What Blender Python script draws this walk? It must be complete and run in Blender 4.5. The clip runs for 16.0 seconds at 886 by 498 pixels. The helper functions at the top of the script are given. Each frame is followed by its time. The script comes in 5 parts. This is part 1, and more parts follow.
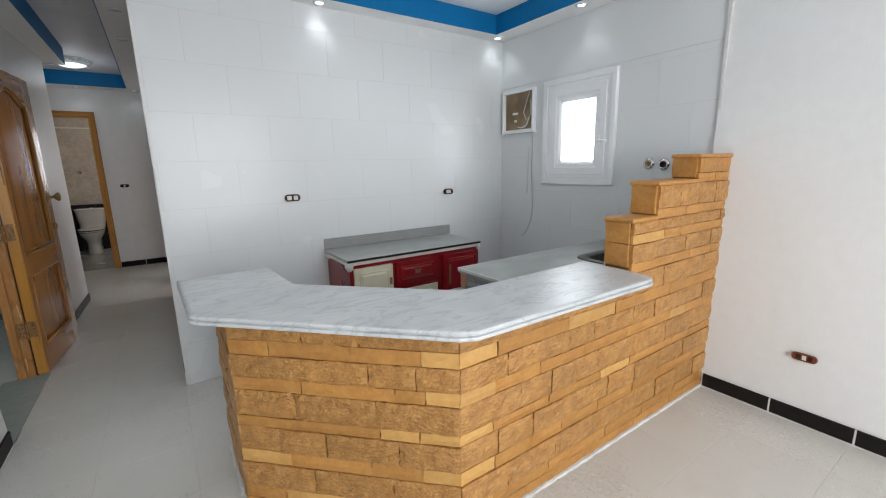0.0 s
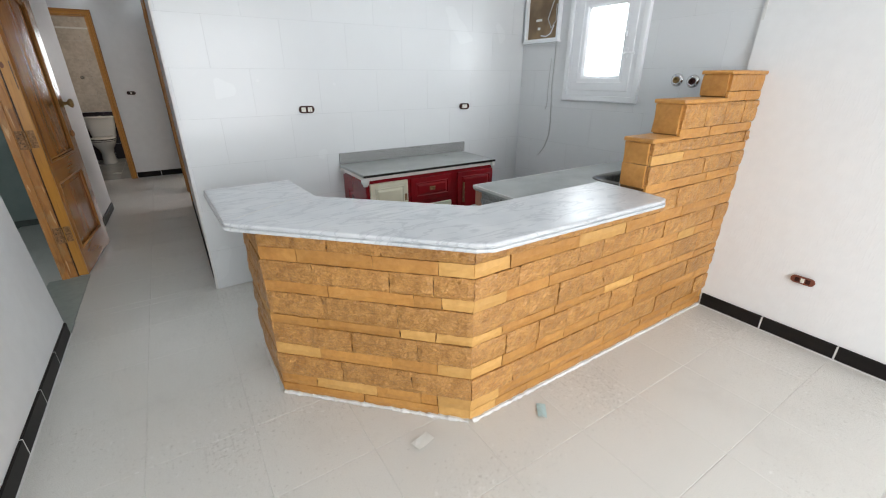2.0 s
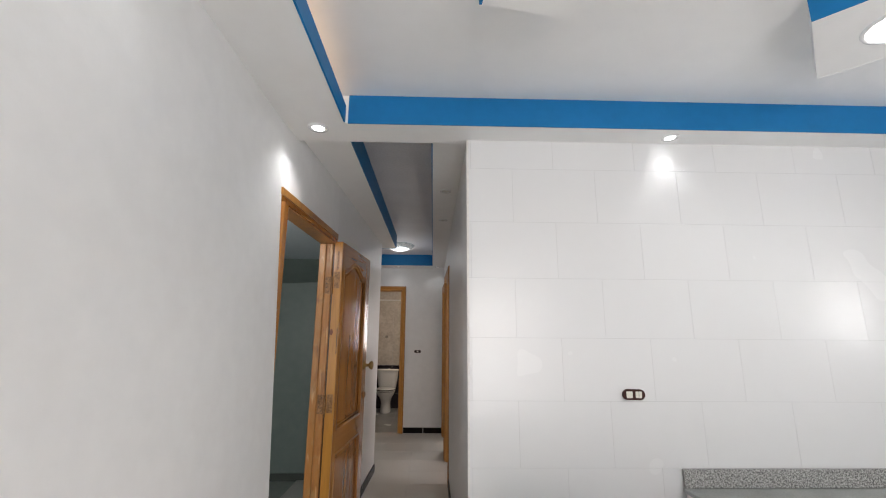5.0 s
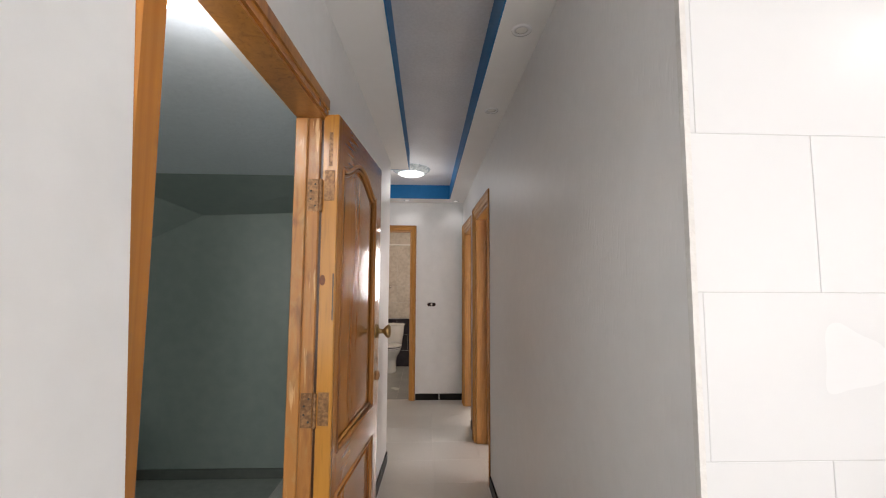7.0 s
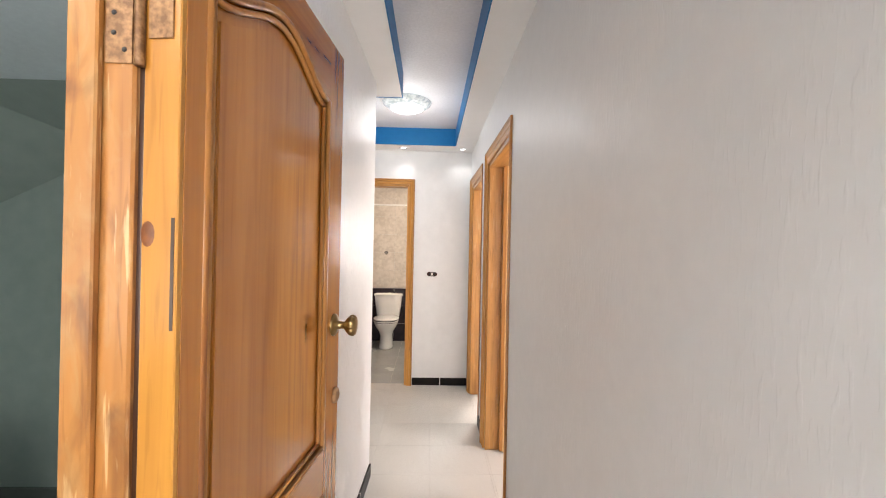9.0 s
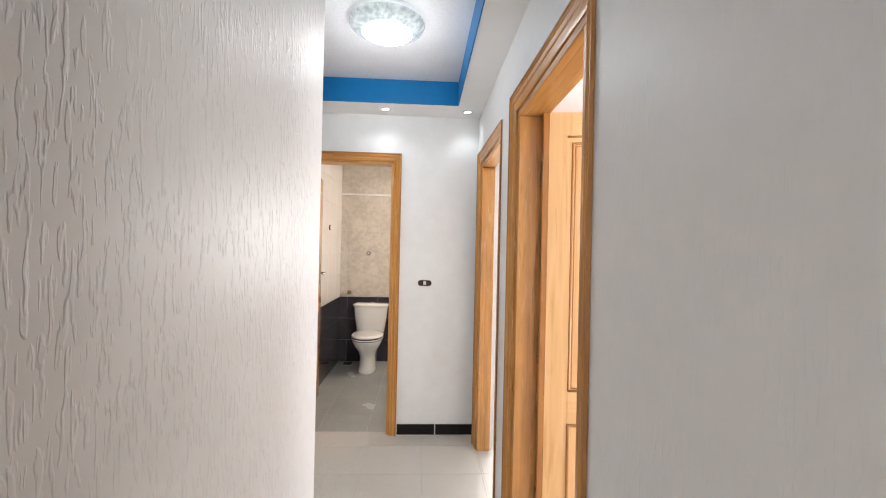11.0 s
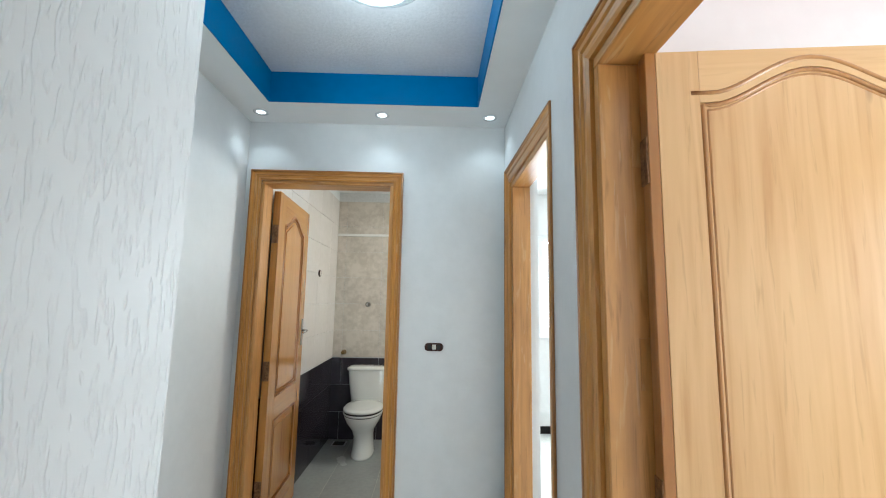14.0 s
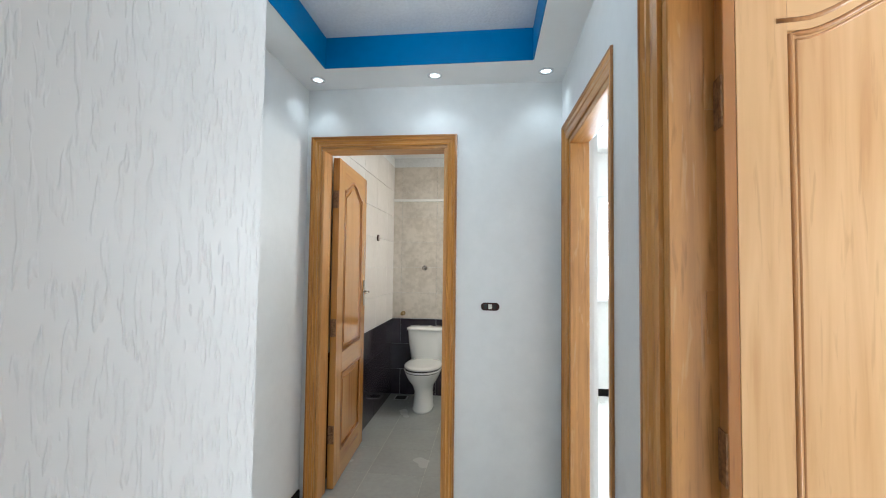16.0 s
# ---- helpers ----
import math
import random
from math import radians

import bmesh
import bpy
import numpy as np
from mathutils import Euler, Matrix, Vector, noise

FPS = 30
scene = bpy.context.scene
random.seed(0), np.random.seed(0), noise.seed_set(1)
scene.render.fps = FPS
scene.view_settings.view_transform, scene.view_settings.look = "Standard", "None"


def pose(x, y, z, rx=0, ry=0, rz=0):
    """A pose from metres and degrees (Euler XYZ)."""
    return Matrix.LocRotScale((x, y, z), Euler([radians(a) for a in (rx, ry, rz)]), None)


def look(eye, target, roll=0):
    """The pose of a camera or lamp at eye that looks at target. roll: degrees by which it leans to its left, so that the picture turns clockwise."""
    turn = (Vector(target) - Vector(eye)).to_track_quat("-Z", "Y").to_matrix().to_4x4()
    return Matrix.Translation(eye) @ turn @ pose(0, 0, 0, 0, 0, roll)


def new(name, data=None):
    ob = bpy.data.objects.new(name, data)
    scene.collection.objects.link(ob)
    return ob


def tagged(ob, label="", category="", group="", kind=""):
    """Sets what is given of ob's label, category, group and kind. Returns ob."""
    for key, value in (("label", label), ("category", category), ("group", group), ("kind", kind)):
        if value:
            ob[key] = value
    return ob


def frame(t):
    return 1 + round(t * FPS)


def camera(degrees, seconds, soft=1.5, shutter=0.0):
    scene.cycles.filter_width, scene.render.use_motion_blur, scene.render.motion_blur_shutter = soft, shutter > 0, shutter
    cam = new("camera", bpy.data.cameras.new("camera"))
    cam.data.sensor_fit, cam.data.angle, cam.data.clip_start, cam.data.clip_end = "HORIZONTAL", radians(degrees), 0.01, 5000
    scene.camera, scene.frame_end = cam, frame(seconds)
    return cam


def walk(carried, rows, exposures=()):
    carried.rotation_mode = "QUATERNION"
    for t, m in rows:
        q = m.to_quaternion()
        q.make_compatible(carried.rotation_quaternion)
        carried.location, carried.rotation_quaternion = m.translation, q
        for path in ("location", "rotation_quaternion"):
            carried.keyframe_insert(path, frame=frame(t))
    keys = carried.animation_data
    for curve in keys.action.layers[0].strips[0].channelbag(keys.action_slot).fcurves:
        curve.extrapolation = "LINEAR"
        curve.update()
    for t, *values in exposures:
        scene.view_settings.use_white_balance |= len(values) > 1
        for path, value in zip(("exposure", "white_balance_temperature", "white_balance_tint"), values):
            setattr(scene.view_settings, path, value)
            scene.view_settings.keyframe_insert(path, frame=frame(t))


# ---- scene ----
cam = camera(94.4, 16.0, soft=1.1)
PATH = [
    (0, (0.812, -3.043, 1.403), (1.912, -1.422, 1.003), -1.2),
    (0.5, (0.802, -3.053, 1.391), (1.895, -1.477, 0.825), 0.2),
    (1, (0.773, -3.078, 1.389), (1.795, -1.576, 0.553), 0.5),
    (1.5, (0.761, -3.088, 1.398), (1.747, -1.574, 0.541), -0.1),
    (2, (0.747, -3.078, 1.404), (1.744, -1.526, 0.632), -0.1),
    (2.5, (0.745, -3.036, 1.427), (1.792, -1.41, 0.915), -0.7),
    (3, (0.703, -2.902, 1.449), (1.858, -1.274, 1.328), -0.9),
    (3.5, (0.613, -2.742, 1.506), (1.838, -1.176, 1.72), -1.7),
    (4, (0.593, -2.572, 1.502), (1.589, -0.883, 1.894), -0.7),
    (4.5, (0.649, -2.313, 1.479), (0.957, -0.388, 1.923), -0.9),
    (4.7, (0.645, -2.214, 1.473), (0.707, -0.262, 1.904), -0.1),
    (6.8, (0.336, -0.806, 1.469), (0.371, 1.184, 1.67), 1.7),
    (7, (0.319, -0.719, 1.47), (0.4, 1.272, 1.639), 0.3),
    (7.5, (0.312, -0.477, 1.462), (0.326, 1.521, 1.541), -0.0),
    (8, (0.394, -0.266, 1.482), (0.358, 1.733, 1.538), 0.3),
    (8.5, (0.416, -0.111, 1.461), (0.432, 1.889, 1.437), 0.4),
    (9, (0.367, 0.169, 1.465), (0.429, 2.169, 1.471), 1.1),
    (9.2, (0.36, 0.286, 1.467), (0.472, 2.282, 1.441), 1.3),
    (11.5, (0.378, 1.624, 1.457), (0.463, 3.622, 1.505), 1.2),
    (12, (0.391, 1.868, 1.442), (0.329, 3.85, 1.7), 3.8),
    (12.5, (0.362, 2.013, 1.453), (0.448, 3.995, 1.711), 3.6),
    (13, (0.363, 2.102, 1.456), (0.392, 4.09, 1.673), 1.8),
    (13.5, (0.389, 2.181, 1.472), (0.263, 4.159, 1.74), 0.5),
    (14, (0.386, 2.202, 1.472), (0.425, 4.186, 1.719), 1.0),
    (14.5, (0.385, 2.191, 1.478), (0.359, 4.179, 1.691), 1.9),
    (15, (0.382, 2.194, 1.469), (0.108, 4.165, 1.669), 0.4),
    (15.5, (0.41, 2.214, 1.452), (0.116, 4.182, 1.646), 2.5),
    (16, (0.382, 2.183, 1.441), (0.159, 4.169, 1.521), 0.7),
]
walk(cam, [(t, look(eye, target, roll)) for t, eye, target, roll in PATH],
     exposures=[(0, -0.12, 6600, 12), (1, 0.15, 6600, 12), (1.5, 0.12, 6600, 12), (2, 0.13, 6600, 12), (2.5, 0.08, 6600, 12), (3.5, 0.08, 6600, 14), (4, -0.05, 6900, 16), (4.7, 0.1, 7100, 17), (7, 0.78, 7350, 19), (7.5, 1.3, 7350, 18), (8, 1.72, 7350, 18), (8.5, 1.92, 7300, 18), (9.2, 1.85, 7250, 18), (11.5, 1.68, 6600, 12), (12, 1.45, 6400, 10), (12.5, 1.42, 6250, 8), (13, 1.34, 6050, 5), (14.5, 1.38, 5850, 0), (16, 1.42, 5950, 4)])


# ---- world and light ----
world = bpy.data.worlds.new("sky")
scene.world = world
world.use_nodes = True
wn = world.node_tree.nodes
wl = world.node_tree.links
sky = wn.new("ShaderNodeTexSky")
sky.sky_type = "NISHITA"
sky.sun_disc = False
sky.sun_elevation = radians(40)
sky.sun_rotation = radians(200)
wl.new(sky.outputs[0], wn["Background"].inputs[0])
wn["Background"].inputs[1].default_value = 0.10


def area_lamp(name, eye, target, sx, sy, watts, colour):
    data = bpy.data.lights.new(name, "AREA")
    data.shape, data.size, data.size_y, data.energy, data.color = "RECTANGLE", sx, sy, watts, colour
    ob = new(name, data)
    ob.matrix_world = look(eye, target)
    return ob


def bulb(name, at, watts, colour, radius=0.04):
    data = bpy.data.lights.new(name, "POINT")
    data.energy, data.color, data.shadow_soft_size = watts, colour, radius
    ob = new(name, data)
    ob.location = at
    return ob


def down_light(name, at, watts, colour, degrees=110):
    data = bpy.data.lights.new(name, "SPOT")
    data.energy, data.color, data.shadow_soft_size = watts, colour, 0.03
    data.spot_size, data.spot_blend = radians(degrees), 0.7
    ob = new(name, data)
    ob.location = at
    return ob


DAY = (0.93, 0.97, 1.0)
COOL = (0.86, 0.95, 1.0)
area_lamp("balcony_daylight", (1.65, -5.40, 1.35), (1.55, 0, 1.05), 1.8, 2.0, 99, DAY)
area_lamp("kitchen_window_daylight", (3.66, -0.89, 1.66), (2.0, -0.89, 1.3), 0.42, 0.55, 5, DAY)
area_lamp("pink_room_daylight", (3.52, 1.6, 1.55), (1.0, 2.2, 1.3), 1.5, 1.2, 33, (0.98, 0.98, 1.0))
area_lamp("end_room_daylight", (2.2, 6.9, 1.6), (1.6, 4.0, 1.1), 1.2, 1.0, 48, DAY)
area_lamp("bathroom_daylight", (0.86, 6.0, 1.95), (-0.7, 5.9, 1.2), 0.5, 0.5, 6.0, (1.0, 0.89, 0.77))
# the stairwell lamp is an added fill; the wall behind has no opening
area_lamp("stairwell_fill", (-1.5, -1.95, 1.5), (-1.5, 1.4, 2.4), 2.0, 1.6, 15, (0.88, 0.97, 0.97))
bulb("corridor_dome_bulb", (0.15, 3.58, 2.48), 2.0, COOL, 0.12)
bulb("landing_bulb", (-0.32, 0.24, 2.09), 2.4, COOL, 0.10)
for lx, ly in ((1.86, -0.075), (3.45, -0.085), (3.44, -0.98), (0.98, -1.21), (2.64, -1.95), (0.03, -1.33)):
    down_light("kitchen_spot_beam", (lx, ly, 2.478), 1.6, COOL)
down_light("entrance_spot_beam", (0.03, -0.11, 2.478), 8, COOL)
down_light("pendant_beam", (2.25, -0.83, 2.52), 7, COOL, 150)
for lx in (-0.63, 0.065, 0.69):
    down_light("corridor_spot_beam", (lx, 4.47, 2.505), 0.8, COOL)


# ---- materials ----
def material(name, base, rough=0.5, metal=0.0, dark=None, grain=40.0, coarse=3.0, stretch=(1, 1, 1), amount=0.5,
             bump=0.0, bump_scale=120.0, bump_stretch=(1, 1, 1), bump_depth=0.002, vary=0.0, coat=0.0, emit=None, smudge=0.0, whole=False):
    m = bpy.data.materials.new(name)
    m.use_nodes = True
    n, l = m.node_tree.nodes, m.node_tree.links
    b = n["Principled BSDF"]
    b.inputs["Metallic"].default_value = metal
    b.inputs["Coat Weight"].default_value = coat
    b.inputs["Coat Roughness"].default_value = 0.08
    co = n.new("ShaderNodeNewGeometry" if whole else "ShaderNodeTexCoord")
    spot_of = co.outputs["Position" if whole else "Object"]

    def noise_of(scale, st, detail=4.0):
        mp = n.new("ShaderNodeMapping")
        mp.inputs["Scale"].default_value = st
        l.new(spot_of, mp.inputs["Vector"])
        t = n.new("ShaderNodeTexNoise")
        t.inputs["Scale"].default_value, t.inputs["Detail"].default_value = scale, detail
        l.new(mp.outputs[0], t.inputs["Vector"])
        return t.outputs["Fac"]

    dark = dark or tuple(c * 0.82 for c in base)
    fine, wide = noise_of(grain, stretch), noise_of(coarse, stretch, 2.0)
    add = n.new("ShaderNodeMath")
    add.operation = "ADD"
    l.new(fine, add.inputs[0]), l.new(wide, add.inputs[1])
    rng = n.new("ShaderNodeMapRange")
    rng.inputs["From Min"].default_value, rng.inputs["From Max"].default_value = 0.7, 1.3
    rng.inputs["To Min"].default_value, rng.inputs["To Max"].default_value = 0.5 - amount, 0.5 + amount
    l.new(add.outputs[0], rng.inputs["Value"])
    mix = n.new("ShaderNodeMix")
    mix.data_type = "RGBA"
    mix.inputs["A"].default_value, mix.inputs["B"].default_value = (*dark, 1), (*base, 1)
    l.new(rng.outputs[0], mix.inputs["Factor"])
    colour = mix.outputs["Result"]
    if smudge:
        sm = n.new("ShaderNodeMapRange")
        sm.inputs["From Min"].default_value, sm.inputs["From Max"].default_value = 0.52, 0.74
        sm.inputs["To Min"].default_value, sm.inputs["To Max"].default_value = 0.0, smudge
        place = n.new("ShaderNodeNewGeometry")
        dirt = n.new("ShaderNodeTexNoise")
        dirt.inputs["Scale"].default_value, dirt.inputs["Detail"].default_value, dirt.inputs["Roughness"].default_value = 2.4, 12, 0.72
        l.new(place.outputs["Position"], dirt.inputs["Vector"]), l.new(dirt.outputs["Fac"], sm.inputs["Value"])
        dm = n.new("ShaderNodeMix")
        dm.data_type = "RGBA"
        dm.inputs["B"].default_value = (*[c * 0.35 for c in dark], 1)
        l.new(sm.outputs[0], dm.inputs["Factor"]), l.new(colour, dm.inputs["A"])
        colour = dm.outputs["Result"]
    if vary:
        info = n.new("ShaderNodeObjectInfo")
        vr = n.new("ShaderNodeMapRange")
        vr.inputs["To Min"].default_value, vr.inputs["To Max"].default_value = 1 - vary, 1 + vary
        l.new(info.outputs["Random"], vr.inputs["Value"])
        hsv = n.new("ShaderNodeHueSaturation")
        l.new(vr.outputs[0], hsv.inputs["Value"]), l.new(colour, hsv.inputs["Color"])
        colour = hsv.outputs[0]
    l.new(colour, b.inputs["Base Color"])
    rr = n.new("ShaderNodeMapRange")
    rr.inputs["To Min"].default_value, rr.inputs["To Max"].default_value = max(rough - 0.07, 0.02), rough + 0.07
    l.new(wide, rr.inputs["Value"]), l.new(rr.outputs[0], b.inputs["Roughness"])
    if bump:
        bp = n.new("ShaderNodeBump")
        bp.inputs["Strength"].default_value, bp.inputs["Distance"].default_value = bump, bump_depth
        l.new(noise_of(bump_scale, bump_stretch), bp.inputs["Height"]), l.new(bp.outputs[0], b.inputs["Normal"])
    if emit:
        b.inputs["Emission Color"].default_value, b.inputs["Emission Strength"].default_value = (*emit[0], 1), emit[1]
    return m


def stucco(name, base, depth):
    """Glossy emulsion over plaster combed into short vertical drips."""
    m = material(name, base, 0.42, dark=tuple(c * 0.95 for c in base), grain=18, coarse=1.2, amount=0.5)
    n, l = m.node_tree.nodes, m.node_tree.links
    b, co = n["Principled BSDF"], n.new("ShaderNodeTexCoord")
    b.inputs["Specular IOR Level"].default_value = 0.38
    warp = n.new("ShaderNodeMapping")
    warp.inputs["Scale"].default_value = (1, 1, 0.2)
    l.new(co.outputs["Object"], warp.inputs["Vector"])
    t = n.new("ShaderNodeTexNoise")
    t.inputs["Scale"].default_value, t.inputs["Detail"].default_value, t.inputs["Distortion"].default_value = 105, 1.5, 0.3
    l.new(warp.outputs[0], t.inputs["Vector"])
    ramp = n.new("ShaderNodeMapRange")
    ramp.inputs["From Min"].default_value, ramp.inputs["From Max"].default_value = 0.53, 0.64
    l.new(t.outputs["Fac"], ramp.inputs["Value"])
    mask = n.new("ShaderNodeTexNoise")
    mask.inputs["Scale"].default_value, mask.inputs["Detail"].default_value = 4.5, 3
    l.new(co.outputs["Object"], mask.inputs["Vector"])
    show = n.new("ShaderNodeMapRange")
    show.inputs["From Min"].default_value, show.inputs["From Max"].default_value = 0.38, 0.62
    show.inputs["To Min"].default_value = 0.42
    l.new(mask.outputs["Fac"], show.inputs["Value"])
    both = n.new("ShaderNodeMath")
    both.operation = "MULTIPLY"
    l.new(ramp.outputs[0], both.inputs[0]), l.new(show.outputs[0], both.inputs[1])
    bp = n.new("ShaderNodeBump")
    bp.inputs["Strength"].default_value, bp.inputs["Distance"].default_value = 0.8, depth
    l.new(both.outputs[0], bp.inputs["Height"]), l.new(bp.outputs[0], b.inputs["Normal"])
    return m


def timber(name, light, dark, rough=0.28, coat=0.35, knots=True, chips=0.0, flecks=0.4, axis=2, smear=0.0):
    """Varnished softwood: long grain up the object's z, broad boards and a few knots."""
    m = bpy.data.materials.new(name)
    m.use_nodes = True
    n, l = m.node_tree.nodes, m.node_tree.links
    b, co = n["Principled BSDF"], n.new("ShaderNodeTexCoord")
    info = n.new("ShaderNodeObjectInfo")
    shift = n.new("ShaderNodeVectorMath")
    shift.operation = "ADD"
    l.new(co.outputs["Object"], shift.inputs[0])
    grow = n.new("ShaderNodeMath")
    grow.operation = "MULTIPLY"
    grow.inputs[1].default_value = 7.0
    l.new(info.outputs["Random"], grow.inputs[0]), l.new(grow.outputs[0], shift.inputs[1])

    def tex(scale, st, detail, dist=0.0):
        mp = n.new("ShaderNodeMapping")
        mp.inputs["Scale"].default_value = st if axis == 2 else (st[2], st[1], st[0])
        l.new(shift.outputs[0], mp.inputs["Vector"])
        t = n.new("ShaderNodeTexNoise")
        t.inputs["Scale"].default_value, t.inputs["Detail"].default_value, t.inputs["Distortion"].default_value = scale, detail, dist
        l.new(mp.outputs[0], t.inputs["Vector"])
        return t.outputs["Fac"]

    long_grain = tex(34, (1, 1, 0.045), 5, 1.1)
    boards = tex(7, (1, 1, 0.03), 1)
    blot = tex(3, (1, 1, 0.5), 3)
    ramp = n.new("ShaderNodeValToRGB")
    mid = tuple((a * 0.62 + c * 0.38) for a, c in zip(light, dark))
    ramp.color_ramp.elements[0].position, ramp.color_ramp.elements[0].color = 0.36, (*dark, 1)
    ramp.color_ramp.elements[1].position, ramp.color_ramp.elements[1].color = 0.62, (*light, 1)
    e = ramp.color_ramp.elements.new(0.47)
    e.color = (*mid, 1)
    mixer = n.new("ShaderNodeMath")
    mixer.operation = "MULTIPLY_ADD"
    mixer.inputs[1].default_value = 0.45
    half = n.new("ShaderNodeMath")
    half.operation = "MULTIPLY_ADD"
    half.inputs[1].default_value, half.inputs[2].default_value = 0.35, 0.0
    l.new(boards, half.inputs[0])
    third = n.new("ShaderNodeMath")
    third.operation = "MULTIPLY_ADD"
    third.inputs[1].default_value = 0.25
    l.new(blot, third.inputs[0]), l.new(half.outputs[0], third.inputs[2])
    l.new(long_grain, mixer.inputs[0]), l.new(third.outputs[0], mixer.inputs[2])
    l.new(mixer.outputs[0], ramp.inputs[0])
    colour = ramp.outputs[0]
    if knots:
        mp = n.new("ShaderNodeMapping")
        mp.inputs["Scale"].default_value = (6.0, 6.0, 1.6)
        l.new(shift.outputs[0], mp.inputs["Vector"])
        v = n.new("ShaderNodeTexVoronoi")
        v.inputs["Scale"].default_value = 1.0
        l.new(mp.outputs[0], v.inputs["Vector"])
        kr = n.new("ShaderNodeMapRange")
        kr.inputs["From Min"].default_value, kr.inputs["From Max"].default_value = 0.03, 0.075
        kr.inputs["To Min"].default_value, kr.inputs["To Max"].default_value = 0.7, 0.0
        l.new(v.outputs["Distance"], kr.inputs["Value"])
        mx = n.new("ShaderNodeMix")
        mx.data_type = "RGBA"
        mx.inputs["B"].default_value = (*[c * 0.45 for c in dark], 1)
        l.new(kr.outputs[0], mx.inputs["Factor"]), l.new(colour, mx.inputs["A"])
        colour = mx.outputs["Result"]
    fleck = n.new("ShaderNodeMapRange")
    fleck.inputs["From Min"].default_value, fleck.inputs["From Max"].default_value = 0.60, 0.70
    fleck.inputs["To Min"].default_value, fleck.inputs["To Max"].default_value = 0.0, flecks
    l.new(tex(70, (1, 1, 0.07), 3, 0.8), fleck.inputs["Value"])
    fm = n.new("ShaderNodeMix")
    fm.data_type = "RGBA"
    fm.inputs["B"].default_value = (*[c * 0.8 for c in dark], 1)
    l.new(fleck.outputs[0], fm.inputs["Factor"]), l.new(colour, fm.inputs["A"])
    colour = fm.outputs["Result"]
    if chips:
        chip = n.new("ShaderNodeMapRange")
        chip.inputs["From Min"].default_value, chip.inputs["From Max"].default_value = 0.60, 0.66
        chip.inputs["To Min"].default_value, chip.inputs["To Max"].default_value = 0.0, chips
        l.new(tex(52, (1, 1, 0.10), 6, 0.6), chip.inputs["Value"])
        cm = n.new("ShaderNodeMix")
        cm.data_type = "RGBA"
        cm.inputs["B"].default_value = (0.74, 0.52, 0.28, 1)
        l.new(chip.outputs[0], cm.inputs["Factor"]), l.new(colour, cm.inputs["A"])
        colour = cm.outputs["Result"]
    if smear:
        for scale, st, low, high, tone in ((24, (1, 1, 0.4), 0.50, 0.72, (0.36, 0.215, 0.085)), (16, (1, 1, 0.3), 0.52, 0.68, (0.13, 0.045, 0.012))):
            sr = n.new("ShaderNodeMapRange")
            sr.inputs["From Min"].default_value, sr.inputs["From Max"].default_value = low, high
            sr.inputs["To Min"].default_value, sr.inputs["To Max"].default_value = 0.0, smear
            l.new(tex(scale, st, 6, 0.9), sr.inputs["Value"])
            sx = n.new("ShaderNodeMix")
            sx.data_type = "RGBA"
            sx.inputs["B"].default_value = (*tone, 1)
            l.new(sr.outputs[0], sx.inputs["Factor"]), l.new(colour, sx.inputs["A"])
            colour = sx.outputs["Result"]
    l.new(colour, b.inputs["Base Color"])
    b.inputs["Roughness"].default_value = rough
    b.inputs["Coat Weight"].default_value, b.inputs["Coat Roughness"].default_value = coat, 0.12
    bp = n.new("ShaderNodeBump")
    bp.inputs["Strength"].default_value, bp.inputs["Distance"].default_value = 0.25, 0.001
    l.new(long_grain, bp.inputs["Height"]), l.new(bp.outputs[0], b.inputs["Normal"])
    return m


def marble(name):
    m = material(name, (0.64, 0.655, 0.665), 0.34, dark=(0.53, 0.55, 0.57), grain=9, coarse=2.5, amount=0.6, coat=0.0)
    n, l = m.node_tree.nodes, m.node_tree.links
    b, co = n["Principled BSDF"], n.new("ShaderNodeTexCoord")
    mp = n.new("ShaderNodeMapping")
    mp.inputs["Scale"].default_value, mp.inputs["Rotation"].default_value = (1.0, 3.2, 1.0), (0, 0, 0.7)
    l.new(co.outputs["Object"], mp.inputs["Vector"])
    t = n.new("ShaderNodeTexNoise")
    t.inputs["Scale"].default_value, t.inputs["Detail"].default_value, t.inputs["Distortion"].default_value = 3.4, 8, 1.2
    l.new(mp.outputs[0], t.inputs["Vector"])
    ramp = n.new("ShaderNodeValToRGB")
    ramp.color_ramp.elements[0].position, ramp.color_ramp.elements[0].color = 0.46, (0, 0, 0, 1)
    ramp.color_ramp.elements[1].position, ramp.color_ramp.elements[1].color = 0.54, (0, 0, 0, 1)
    e = ramp.color_ramp.elements.new(0.5)
    e.color = (0.38, 0.38, 0.38, 1)
    l.new(t.outputs["Fac"], ramp.inputs[0])
    mx = n.new("ShaderNodeMix")
    mx.data_type = "RGBA"
    mx.inputs["B"].default_value = (0.27, 0.29, 0.32, 1)
    old = b.inputs["Base Color"].links[0].from_socket
    l.new(old, mx.inputs["A"]), l.new(ramp.outputs[0], mx.inputs["Factor"])
    l.new(mx.outputs["Result"], b.inputs["Base Color"])
    return m


